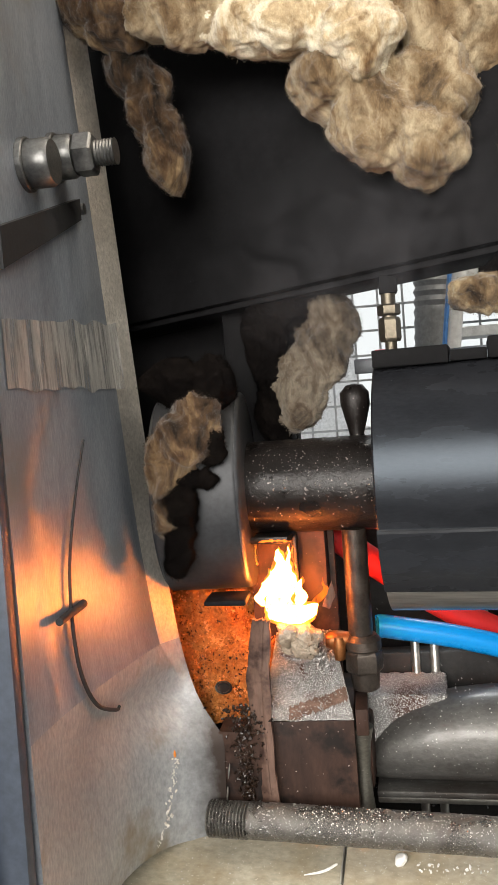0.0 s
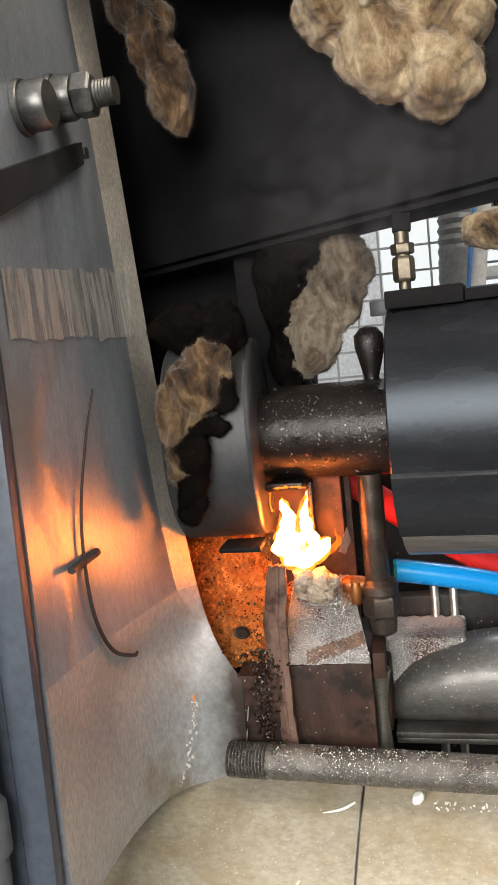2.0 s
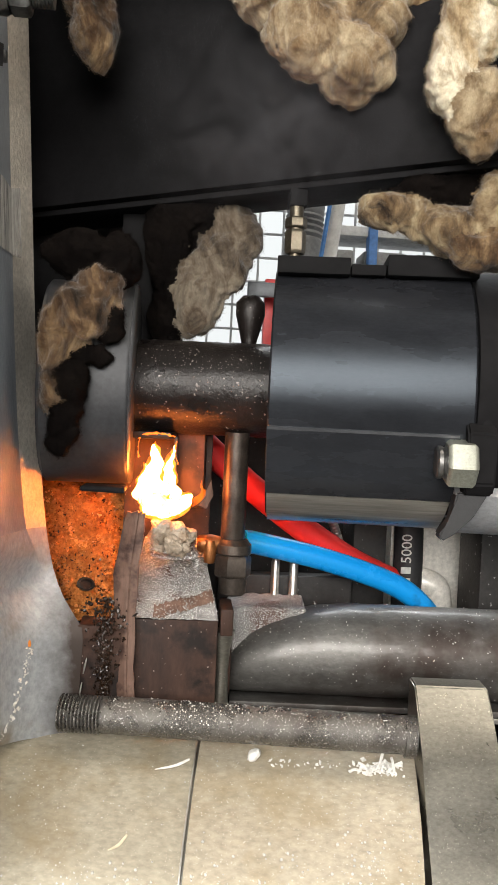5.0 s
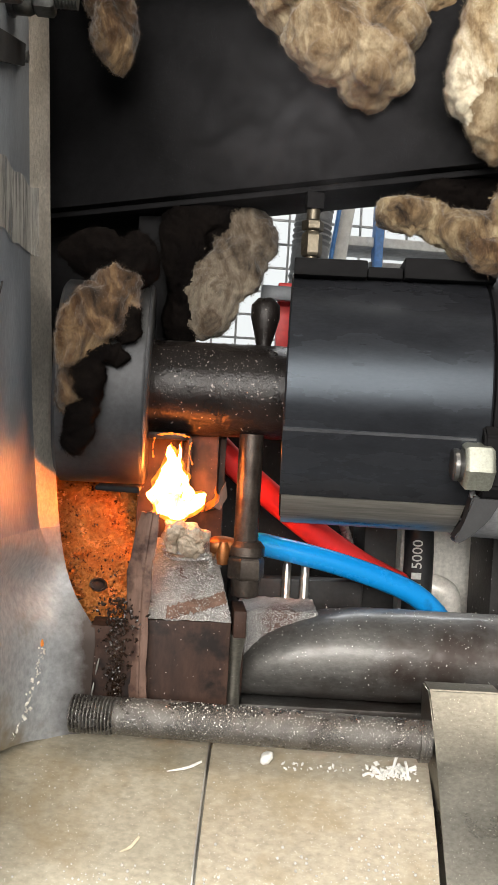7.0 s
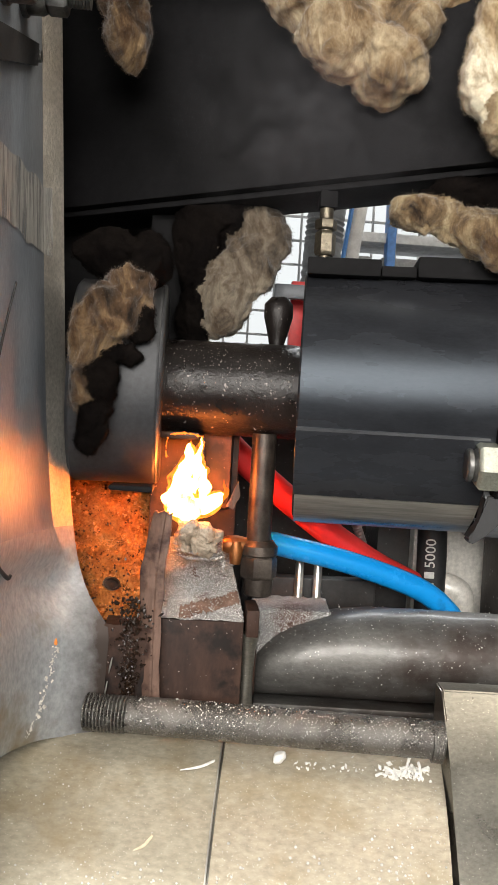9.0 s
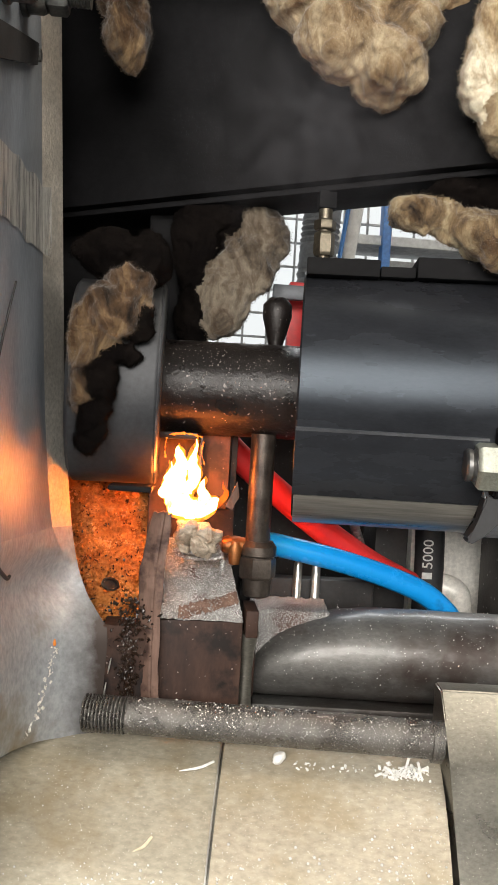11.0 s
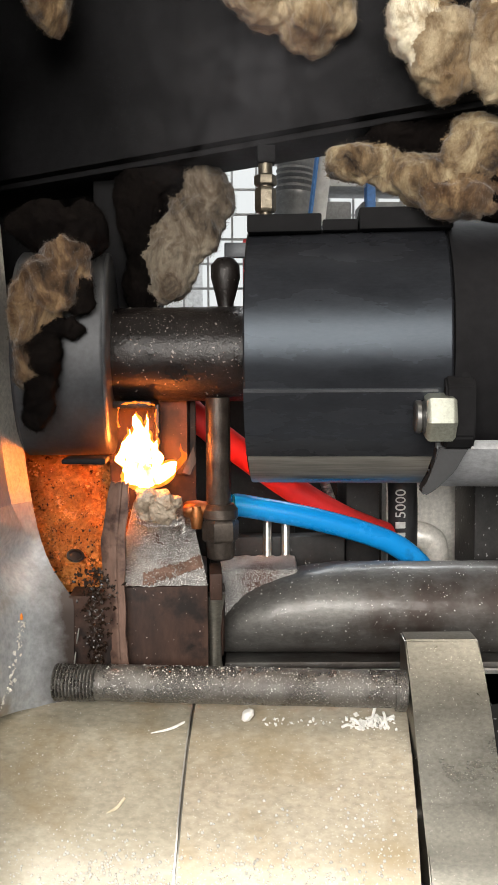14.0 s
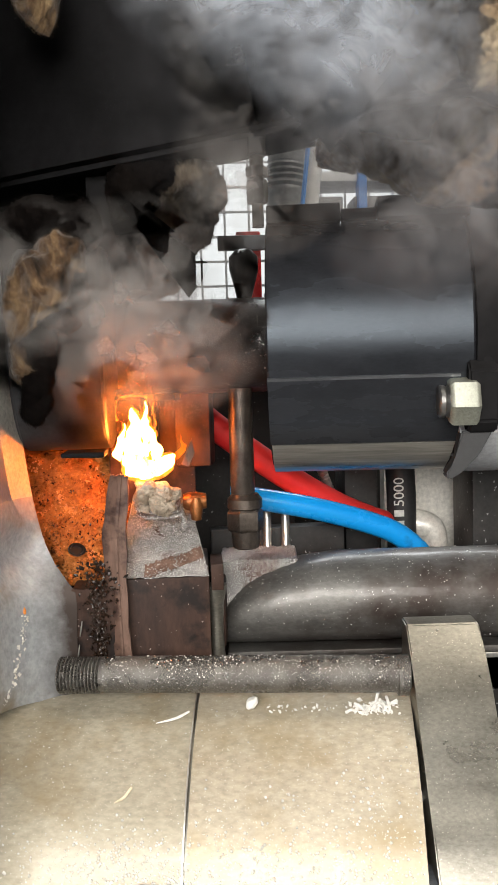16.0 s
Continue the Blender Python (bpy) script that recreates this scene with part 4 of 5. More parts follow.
part("stub", lathe([(0.020, 0.0040), (0.0225, 0.0052), (0.028, 0.0055), (0.0335, 0.0045)], (0, 0.469, -0.0645), "x", 20), FLAMELIT, cock)
part("stub_pin", lathe([(-0.075, 0.003), (-0.066, 0.0042), (-0.062, 0.003)], (0.0275, 0.466, 0), "z", 16), FLAMELIT, cock)

# ---- lower pipe, rod, drum and bracket ----
big = thing("lower_pipe", (0.15, 0.497, -0.128), "grey steel pipe with water drops and grit", "pipe")
bm = lathe([(0.036 + 0.30 * i / 90, 0.0275 * (0.25 + 0.75 * math.sqrt(1 - max(0, 1 - i / 24) ** 2))) for i in range(91)], (0, 0.497, -0.129), "x", 56)
for v in bm.verts:
    k = max(0, (0.116 - v.co.x) / 0.080)
    v.co.z -= 0.0275 * 0.75 * (1 - math.sqrt(max(0, 1 - k * k)))
part("pipe", crust(bm, 0.0003, 60, 1), PIPE, big)
bm = box((0.036, 0.489, -0.14), (0.084, 0.530, -0.1040), 0.003)
bmesh.ops.subdivide_edges(bm, edges=bm.edges[:], cuts=18, use_grid_fill=True)
crust(bm, 0.0010, 300, 2)
part("grit_shelf", bm, GRIT, big, "grit lying on the pipe's shoulder")
part("under_rail", box((0.040, 0.478, -0.1612), (0.330, 0.500, -0.1575), 0.0008), PIPE, big)
part("under_rail", box((0.040, 0.482, -0.1665), (0.330, 0.500, -0.1630), 0.0008), BRIGHT_STEEL, big)
part("end_clamp", box((0.0335, 0.466, -0.150), (0.0400, 0.52, -0.112), 0.002), RUST, big)

rod = thing("threaded_rod", (0.045, 0.427, -0.1512), "oily dark steel rod with a threaded end", "rod")
part("shaft", crust(lathe([(-0.0265, 0.0086), (-0.026, 0.0094)] + [(-0.0255 + 0.163 * i / 50, 0.0096) for i in range(51)], (0, 0.427, -0.1508), "x", 40), 0.00022, 300, 5), ROD, rod)
bm = lathe([(0.0019 * k + d, q) for k in range(12) for d, q in ((0, 0.0084), (0.0006, 0.0097), (0.0012, 0.0098))] + [(0.0228, 0.0088)], (-0.0492, 0.427, -0.1512), "x", 32)
part("thread", bm, ROD, rod, "ridged screw thread of the rod")
part("collar", lathe([(0.1305, 0.0085), (0.1315, 0.0105), (0.1365, 0.0105)], (0, 0.427, -0.1516), "x", 32), ROD, rod)

DRUM_Y, DRUM_Z, DRUM_R = 0.4935, -0.2935, 0.1395
drum = thing("steel_drum", (0.02, DRUM_Y, -0.433), "tan steel cylinder wet with drops, seam between halves", "cylinder")
arc = [(DRUM_Y + DRUM_R * math.cos(radians(q)), DRUM_Z + DRUM_R * math.sin(radians(q))) for q in [112.2 + 0.9 * i for i in range(90)]]
arc += [(0.36, -0.43), (0.441, -0.43)]
part("half", extrude_x(arc, -0.187, 0.0240), DRUM_A, drum, "dull tan steel half")
part("half", extrude_x(arc, 0.0252, 0.1385), DRUM_B, drum, "brighter tan steel half")
part("seam_joint", extrude_x([(y + 0.0012, z - 0.0012) for y, z in arc], 0.0240, 0.0252), BRACKET, drum, "dark joint between the halves")
# Bright metal strip stands for the white glints beside the joint.
part("seam_edge", extrude_x([(y - 0.0003, z + 0.0002) for y, z in arc], 0.0232, 0.0240), BRIGHT_STEEL, drum, "bright strip for the glints along the joint")
part("back_lip", box((0.040, 0.4412, -0.1735), (0.1345, 0.4440, -0.1640), 0.0006), DRUM_B, drum)

ring = thing("bracket_plate", (0.158, 0.44, -0.42), "steel bracket plate standing against the cylinder", "bracket")
prof = [(0.448, -0.1295), (0.434, -0.130), (0.4215, -0.1430), (0.4085, -0.158), (0.3965, -0.176), (0.385, -0.194), (0.371, -0.212), (0.352, -0.240), (0.346, -0.26), (0.346, -0.42), (0.448, -0.42)]
part("plate", extrude_x(prof, 0.1385, 0.178, 0.0009), BRACKET, ring)
part("nub", lathe([(0, 0.0025), (0.003, 0.0028), (0.004, 0.001)], (0.137, 0.398, -0.207), "x", 14), CRUMB, ring)

ledge = thing("front_ledge", (0.03, 0.36, -0.30), "grey steel ledge in front of the cylinder", "ledge")
part("ledge", box((-0.30, 0.30, -0.30), (0.1375, 0.3700, -0.2310), 0.0015), STEEL, ledge)

# weld fillet between platen and cylinder
rnd = random.Random(17)
spots = []
for k in range(80):
    u = k / 79
    z = -0.118 - 0.046 * u
    spots.append((face_at(z, 0.75 - 0.12 * u ** 1.4 + rnd.gauss(0, 0.012)) + Vector((0.0006, -0.0003, 0)), rnd.choice((0.0003, 0.0005, 0.0008, 0.0011))))
lumps("weld_spatter", spots, SATIN, "bright lumpy spatter along the platen fillet", "spatter", 11)

# crumbs, drops and shavings
rnd = random.Random(21)


def on_drum(x, w, up=0.0):
    return Vector((x, DRUM_Y + (DRUM_R + up) * math.cos(w), DRUM_Z + (DRUM_R + up) * math.sin(w)))


def drops(name, spots, label):
    """Round drops, pale for their glints, flattened on their surface, joined into one mesh of stuff."""
    own = bmesh.new()
    bmesh.ops.create_icosphere(own, subdivisions=2, radius=1)
    vs, fs = [v.co.copy() for v in own.verts], [[v.index for v in f.verts] for f in own.faces]
    own.free()
    verts, faces = [], []
    for p, r in spots:
        k = len(verts)
        verts += [tuple(Vector(p) + v * r) for v in vs]
        faces += [[k + i for i in f] for f in fs]
    data = bpy.data.meshes.new(name)
    data.from_pydata(verts, [], faces)
    data.polygons.foreach_set("use_smooth", [True] * len(data.polygons))
    data.materials.append(DROP)
    return tagged(new(name, data), label, "drops", kind="stuff")


# The pale base colour carries the glints of the drops.
DROP = surf("pale_drop", (0.52, 0.50, 0.46), (0.74, 0.72, 0.68), (0.05, 0.12), 0.0, 60, 300, 0.0, coat=1.0)
spots = [(on_drum(rnd.uniform(-0.07, 0.136), radians(rnd.uniform(114, 158)), 0.0), rnd.choice((0.00015, 0.0002, 0.00025, 0.0004))) for k in range(200)]
for cx, cw, sx, sw, n in ((-0.01, 150, 0.014, 4, 150), (0.014, 153, 0.010, 3, 110), (0.06, 148, 0.025, 5, 130), (0.10, 152, 0.022, 4, 150), (0.115, 138, 0.012, 5, 50), (-0.05, 152, 0.02, 4, 60)):
    spots += [(on_drum(min(0.136, rnd.gauss(cx, sx)), radians(rnd.gauss(cw, sw)), 0.0), rnd.choice((0.0002, 0.0003, 0.0004, 0.0006, 0.0008))) for k in range(2 * n)]
drops("oil_drops", spots, "small glinting drops on the cylinder")
spots = [(on_drum(rnd.uniform(0.062, 0.134), radians(rnd.uniform(117.0, 119.5)), 0.0004), rnd.choice((0.0005, 0.0008, 0.0012))) for k in range(60)]
spots += [(on_drum(0.118 + rnd.gauss(0, 0.006), radians(118 + rnd.gauss(0, 0.9)), 0.0008), rnd.choice((0.0008, 0.0014, 0.0018))) for k in range(44)]
lumps("white_crumbs", spots, CRUMB, "white plastic crumbs beside the rod", "crumbs", 9)
bm = crust(heap([((0.0545, 0.4275, -0.1665), 0.0042)], None, 3, 3), 0.0008, 220, 1)
single("white_pellet", bm, CRUMB, "white plastic pellet beside the rod", "pellet")
for k in range(9):
    a = on_drum(0.119 + rnd.gauss(0, 0.006), radians(118.5 + rnd.gauss(0, 0.7)), 0.001)
    d = Vector((rnd.uniform(-1, 1), rnd.uniform(-0.6, 0.2), rnd.uniform(0.0, 0.7))).normalized() * rnd.uniform(0.006, 0.011)
    bm = sweep([a, a + d * 0.5 + Vector((0, 0, 0.001)), a + d], 0.0008, 6, 4)
    single("plastic_shaving", bm, CRUMB, "white plastic shaving beside the rod", "shaving", "shavings")
for x, w, l, m in ((0.004, 122, 0.017, CRUMB), (-0.012, 139, 0.008, FIBRE)):
    a = on_drum(x, radians(w), 0.0008)
    bm = sweep([a, on_drum(x + l * 0.6, radians(w - 1), 0.0016), on_drum(x + l, radians(w - 3), 0.001)], 0.0008, 6, 5, None, lambda u: 0.3 + 1.6 * u * (1.3 - u))
    single("plastic_shaving", bm, m, "curled pale shaving lying on the cylinder", "shaving", "shavings")
spots = []
for k in range(420):
    w = rnd.gauss(2.5, 0.75)
    spots.append((Vector((rnd.uniform(0.045, 0.30), 0.497 + 0.0277 * math.cos(w), -0.129 + 0.0277 * math.sin(w))), rnd.choice((0.00012, 0.00016, 0.0002, 0.0003, 0.0004))))
drops("pipe_drops", spots, "glinting drops and grit on the pipe")
# Pale opaque drops stand for the white glints on the rod.
spots = []
for k in range(480):
    w = rnd.gauss(2.15, 0.45)
    spots.append((Vector((rnd.uniform(-0.02, 0.13), 0.427 + 0.0097 * math.cos(w), -0.1508 + 0.0097 * math.sin(w))), rnd.choice((0.00012, 0.00016, 0.0002, 0.0003, 0.0004))))
drops("rod_glints", spots, "pale drops for the glints along the rod")
for p, r in ((face_at(-0.116, 0.74) + Vector((0.0008, 0, 0)), 0.0014),):
    single("orange_chip", heap([(p, r)], None, 1, 2), surf("orange_plastic", (0.75, 0.20, 0.02), (0.85, 0.30, 0.04)), "small orange plastic chip on the platen", "chip")

# the cylinder, rod, pipe and bracket run along the machine's axis, turned a little towards the walkway
def turned(angle):
    return Matrix.Translation((0, 0.43, 0)) @ pose(0, 0, 0, 0, 0, angle) @ Matrix.Translation((0, -0.43, 0))


ON_AXIS = {"threaded_rod": YAW, "steel_drum": YAW, "oil_drops": YAW, "rod_glints": YAW, "white_crumbs": YAW, "white_pellet": YAW, "plastic_shaving": YAW,
           "lower_pipe": YAW / 2, "pipe_drops": YAW / 2, "bracket_plate": YAW / 2}
for ob in scene.objects:
    if not ob.parent and ob.name.split(".")[0] in ON_AXIS:
        ob.matrix_basis = turned(ON_AXIS[ob.name.split(".")[0]]) @ ob.matrix_basis

# ---- hoses and machine parts behind ----
hose = thing("red_hose", (0.08, 0.53, -0.05), "glossy red rubber hose behind the pipe", "hose")
part("hose", sweep([(0.010, 0.515, 0.006), (0.0265, 0.52, -0.012), (0.057, 0.525, -0.037), (0.0905, 0.53, -0.0615), (0.1224, 0.54, -0.0815), (0.148, 0.56, -0.0945), (0.166, 0.58, -0.103)], 0.0088, 20, 8), RED, hose)
hose = thing("blue_hose", (0.1, 0.50, -0.08), "glossy blue plastic hose", "hose")
part("hose", sweep([(0.0500, 0.5040, -0.0677), (0.0580, 0.505, -0.0685), (0.1021, 0.508, -0.0780), (0.1466, 0.512, -0.0925), (0.168, 0.515, -0.1070), (0.185, 0.518, -0.128)], 0.0072, 20, 8), BLUE, hose)
hose = thing("braided_hose", (0.11, 0.56, -0.06), "thin braided steel hose", "hose")
bm = None
for k in range(26):
    p = Vector((0.105, 0.552, -0.035)).lerp(Vector((0.124, 0.552, -0.085)), k / 25)
    own = lathe([(-0.0012, 0.0030), (0, 0.0035), (0.0012, 0.0030)], (0, 0, 0), "z", 12)
    bmesh.ops.transform(own, matrix=Matrix.Translation(p) @ pose(0, 0, 0, 0, -21, 0), verts=own.verts)
    bm = merged(bm, own)
part("braid", bm, BRIGHT_STEEL, hose)

frame_ = thing("machine_frame", (0.1, 0.64, -0.42), "dark oily machine frame behind the pipes", "machine frame")
part("panel", box((-0.02, 0.66, -1.2), (0.60, 0.70, -0.06), 0.004), DARK_PART, frame_)
part("inner_panel", box((-0.02, 0.600, -0.19), (0.100, 0.615, 0.010), 0.002), DARK_PART, frame_)
part("shelf", box((-0.02, 0.545, -0.30), (0.50, 0.66, -0.185), 0.004), DARK_PART, frame_)
part("foot_rail", box((0.036, 0.53, -0.135), (0.125, 0.545, -0.093), 0.002), DARK_PART, frame_)
part("side_block", box((0.131, 0.56, -0.20), (0.1545, 0.60, -0.035), 0.002), DARK_PART, frame_)
part("steel_plate", box((0.168, 0.60, -0.20), (0.226, 0.615, 0.00), 0.002), SATIN, frame_, "satin steel plate")
part("black_panel", box((0.2170, 0.545, -0.22), (0.32, 0.59, -0.02), 0.003), DARK_PART, frame_)
for x in (0.073, 0.085):
    bm = lathe([(-0.20, 0.0028), (-0.083, 0.0028), (-0.081, 0.002)], (x, 0.525, 0), "z", 16)
    single("steel_pin", bm, BRIGHT_STEEL, "thin steel pin behind the pipe", "pin", "steel pins")
bm = lathe([(0, 0.0085), (0.002, 0.0095), (0.004, 0.0085), (0.0042, 0.006), (-0.0002, 0.006)], (0.137, 0.55, -0.178), "y", 24)
single("brass_ring", bm, surf("brass", (0.5, 0.35, 0.12), (0.62, 0.46, 0.2), (0.3, 0.4), 0.9), "brass ring under the pipe", "ring")
single("elbow", sweep([(0.2015, 0.585, -0.16), (0.2010, 0.585, -0.118), (0.196, 0.585, -0.107), (0.180, 0.587, -0.103)], 0.0105, 18, 8), SATIN, "satin steel pipe elbow", "elbow")

black_hose = thing("printed_hose", (0.166, 0.57, -0.07), "black rubber hose with pale printing", "hose")
part("hose", sweep([(0.175, 0.580, -0.20), (0.1755, 0.578, -0.12), (0.175, 0.577, -0.07), (0.171, 0.577, -0.02), (0.160, 0.58, 0.02)], 0.0105, 24, 8), BLACK_DULL, black_hose)


def writing(text, size, m, parent, material, name="printing"):
    cu = bpy.data.curves.new("text", "FONT")
    cu.body, cu.size, cu.extrude = text, size, 0.0002
    tmp = new("tmp", cu)
    data = bpy.data.meshes.new_from_object(tmp.evaluated_get(bpy.context.evaluated_depsgraph_get()))
    bpy.data.objects.remove(tmp)
    data.materials.append(material)
    ob = new(name, data)
    ob.parent = parent
    ob.matrix_local = Matrix.Translation(-place_of(parent)) @ m
    return ob


writing("5000", 0.0105, pose(0.1745, 0.5662, -0.0885, 90, -90, 0), black_hose, LETTER)
for k, h in enumerate((0.0045, 0.003, 0.0045)):
    part("print_bar", box((0.1675, 0.5658, -0.1080 + 0.0062 * k), (0.1745, 0.5668, -0.1080 + 0.0062 * k + h)), LETTER, black_hose)

# ---- hall things seen through the gaps ----
fence = thing("wire_fence", (0.5, 1.7, -1.2), "grey welded wire mesh fence", "fence")
for k in range(46):
    x = -0.4 + 0.05 * k
    part("wire", box((x - 0.0022, 1.70, -0.6), (x + 0.0022, 1.7044, 1.3)), MESH_WIRE, fence, smooth=False)
for k in range(34):
    z = -0.4 + 0.05 * k
    part("wire", box((-0.42, 1.7050, z - 0.0022), (1.9, 1.7094, z + 0.0022)), MESH_WIRE, fence, smooth=False)
for x in (-0.42, 1.9):
    part("post", box((x - 0.03, 1.69, -1.2), (x + 0.03, 1.74, 1.4), 0.004), MESH_WIRE, fence)

duct = thing("corrugated_duct", (0.24, 1.0, 0.2), "grey corrugated air duct", "duct")
bm = sweep([(0.120, 1.05, -1.2), (0.130, 1.05, -0.3), (0.150, 1.05, 0.20), (0.165, 1.05, 0.42), (0.2, 1.05, 0.9)], 0.024, 20, 60, None, lambda u: 1 + 0.06 * math.sin(u * 700))
part("hose", bm, CONDUIT, duct)
tubes = thing("clear_tube", (0.19, 0.95, 0.2), "clear hose with a blue stripe", "hose")
part("tube", sweep([(0.02, 0.90, -1.2), (0.085, 0.90, -0.5), (0.143, 0.90, 0.05), (0.1625, 0.90, 0.21), (0.176, 0.90, 0.32), (0.21, 0.9, 0.6)], 0.0095, 16, 10), PAINT, tubes)
part("stripe", sweep([(0.0115, 0.893, -1.2), (0.0765, 0.893, -0.5), (0.1345, 0.893, 0.05), (0.154, 0.893, 0.21), (0.1675, 0.893, 0.32), (0.2015, 0.893, 0.6)], 0.0024, 8, 10), BLUE_PAINT, tubes)
rack = thing("shelf_rack", (0.42, 1.5, -1.2), "white shelving rack with blue posts", "rack")
for x in (0.335, 0.62):
    part("post", box((x, 1.488, -1.2), (x + 0.016, 1.518, 1.2), 0.002), BLUE_PAINT, rack)
for z in (0.16, 0.26, 0.36, 0.48):
    part("shelf", box((0.22, 1.5, z), (0.65, 1.6, z + 0.018), 0.002), PAINT, rack)
for k in range(4):
    part("bin", box((0.23 + 0.10 * k, 1.506, 0.279), (0.31 + 0.10 * k, 1.58, 0.335), 0.004), CONDUIT, rack)
redbox = thing("red_plate", (0.068, 0.556, 0.035), "red painted machine plate behind the cover", "plate")
part("plate", box((0.0600, 0.552, 0.035), (0.0765, 0.560, 0.104), 0.0015), RED_PAINT, redbox)
part("bracket", box((0.0470, 0.532, 0.0885), (0.12, 0.537, 0.0980), 0.001), SLATE, redbox, "grey flat bar across the plate")


# ---- mineral wool ----
FUZZ = 40000


def wool(blobs, material, label, seed, rough=1.0):
    """Torn mineral wool: soft lumps grown into one body under a dense mat of fine fibres."""
    base = Vector(blobs[0][0])
    t = thing("insulation_tuft", tuple(base), label, "insulation", "torn insulation")
    rnd = random.Random(seed)
    gen = np.random.default_rng(seed)
    bm, slots = None, [material]
    for c, r, *other in blobs:
        if other and other[0] not in slots:
            slots.append(other[0])
        lumps_ = [(Vector(c), Vector(r))]
        for k in range(9):
            d = Vector((rnd.gauss(0, 1), rnd.gauss(0, 0.6) - 0.3, rnd.gauss(0, 1))).normalized()
            f = rnd.uniform(0.40, 0.66)
            lumps_.append((Vector(c) + Vector((d[i] * r[i] * 0.62 for i in range(3))), Vector(r) * f))
        for p, size in lumps_:
            own = bmesh.new()
            bmesh.ops.create_icosphere(own, subdivisions=3, radius=1)
            for v in own.verts:
                q = v.co * 1.3 + Vector((seed * 3.1, p.x * 90, p.z * 90))
                k = 1 + 0.22 * noise.noise(q) + 0.12 * noise.noise(q * 2.3)
                v.co = p + Vector((v.co[i] * size[i] for i in range(3))) * k
            bm = merged(bm, own)
    tmp = mesh_object("tmp", bm, material)
    grow = tmp.modifiers.new("grow", "REMESH")
    grow.mode, grow.voxel_size = "VOXEL", 0.0011
    data = bpy.data.meshes.new_from_object(tmp.evaluated_get(bpy.context.evaluated_depsgraph_get()))
    bpy.data.objects.remove(tmp)
    body = bmesh.new()
    body.from_mesh(data)
    bpy.data.meshes.remove(data)
    for k in range(7):
        bmesh.ops.smooth_vert(body, verts=body.verts, factor=0.5, use_axis_x=True, use_axis_y=True, use_axis_z=True)
    body.normal_update()
    for v in body.verts:
        q = v.co * 70 + Vector((seed * 5.3, 0, 0))
        q += Vector((noise.noise(q), noise.noise(q + Vector((7, 0, 0))), noise.noise(q + Vector((0, 7, 0))))) * 0.7
        v.co += v.normal * rough * (0.0022 * noise.noise(q) + 0.0013 * noise.noise(q * 2.7) + 0.0007 * noise.noise(q * 6.5) + 0.0004 * noise.noise(q * 14))
    body.normal_update()
    pts = np.array([v.co[:] for v in body.verts])
    nrm = np.array([v.normal[:] for v in body.verts])
    # each clump keeps its own colour, with ragged borders between them
    rag = np.array([[noise.noise(Vector(p) * 150 + Vector((n * 9, 0, 0))) for n in range(len(blobs))] for p in pts[:, :]])
    away = np.stack([np.linalg.norm((pts - np.array(c)) / np.array(r), axis=1) for c, r, *other in blobs], 1) + 0.28 * rag
    owner = np.array([slots.index(o[0]) if o else 0 for c, r, *o in blobs])[np.argmin(away, 1)]
    body.verts.index_update()
    tint = [int(owner[f.verts[0].index]) for f in body.faces]
    ob = part("clump", body, material, t, smooth=False)
    for m in slots[1:]:
        ob.data.materials.append(m)
    ob.data.polygons.foreach_set("material_index", np.array(tint, dtype=np.int32))
    ob.data.polygons.foreach_set("use_smooth", [True] * len(ob.data.polygons))
    pick = gen.integers(0, len(pts), FUZZ)
    p, d, mi = pts[pick] - np.array(base) + gen.normal(0, 0.0006, (FUZZ, 3)), nrm[pick], owner[pick]
    # fibres lie in swirls: neighbours share a direction
    flow = np.stack([np.sin(p[:, 2] * 260 + seed) + np.cos(p[:, 0] * 190), np.sin(p[:, 0] * 230 + 2 * seed), np.cos(p[:, 2] * 210 + p[:, 0] * 160)], 1)
    side = flow + gen.normal(0, 0.9, (FUZZ, 3))
    side -= d * np.sum(side * d, 1, keepdims=True)
    side /= np.linalg.norm(side, axis=1, keepdims=True) + 1e-9
    length = gen.uniform(0.0006, 0.0024, (FUZZ, 1))
    lift = np.where(gen.random((FUZZ, 1)) < 0.85, gen.uniform(0.05, 0.6, (FUZZ, 1)), gen.uniform(0.6, 1.2, (FUZZ, 1)))
    w = np.cross(d, side) * gen.uniform(0.00004, 0.00010, (FUZZ, 1))
    p = p - d * 0.0003
    q = p + (d * lift + side * 0.7) * length * 0.6
    e = q + (d * lift * 0.2 + side * 0.6 + np.cross(side, d) * gen.uniform(-0.5, 0.5, (FUZZ, 1))) * length * 0.6
    verts = np.stack([p - w, p + w, q + w, q - w, e], 1).reshape(-1, 3)
    k = np.arange(FUZZ)[:, None] * 5
    faces = np.concatenate([k + np.array([[0, 1, 2]]), k + np.array([[0, 2, 3]]), k + np.array([[3, 2, 4]])], 1).reshape(-1, 3)
    data = bpy.data.meshes.new("fibre")
    data.from_pydata(verts.tolist(), [], faces.tolist())
    for m in slots:
        data.materials.append(m)
    data.polygons.foreach_set("material_index", np.repeat(mi, 3).astype(np.int32))
    ob = new("fibre", data)
    ob.parent = t
    tagged(ob, kind="stuff")
    return t


wool([((-0.049, 0.462, 0.219), (0.012, 0.012, 0.024)), ((-0.058, 0.464, 0.250), (0.013, 0.013, 0.022)), ((-0.068, 0.462, 0.272), (0.012, 0.012, 0.018))], WOOL_BURNT, "scorched brown wool tuft hanging from above", 1)
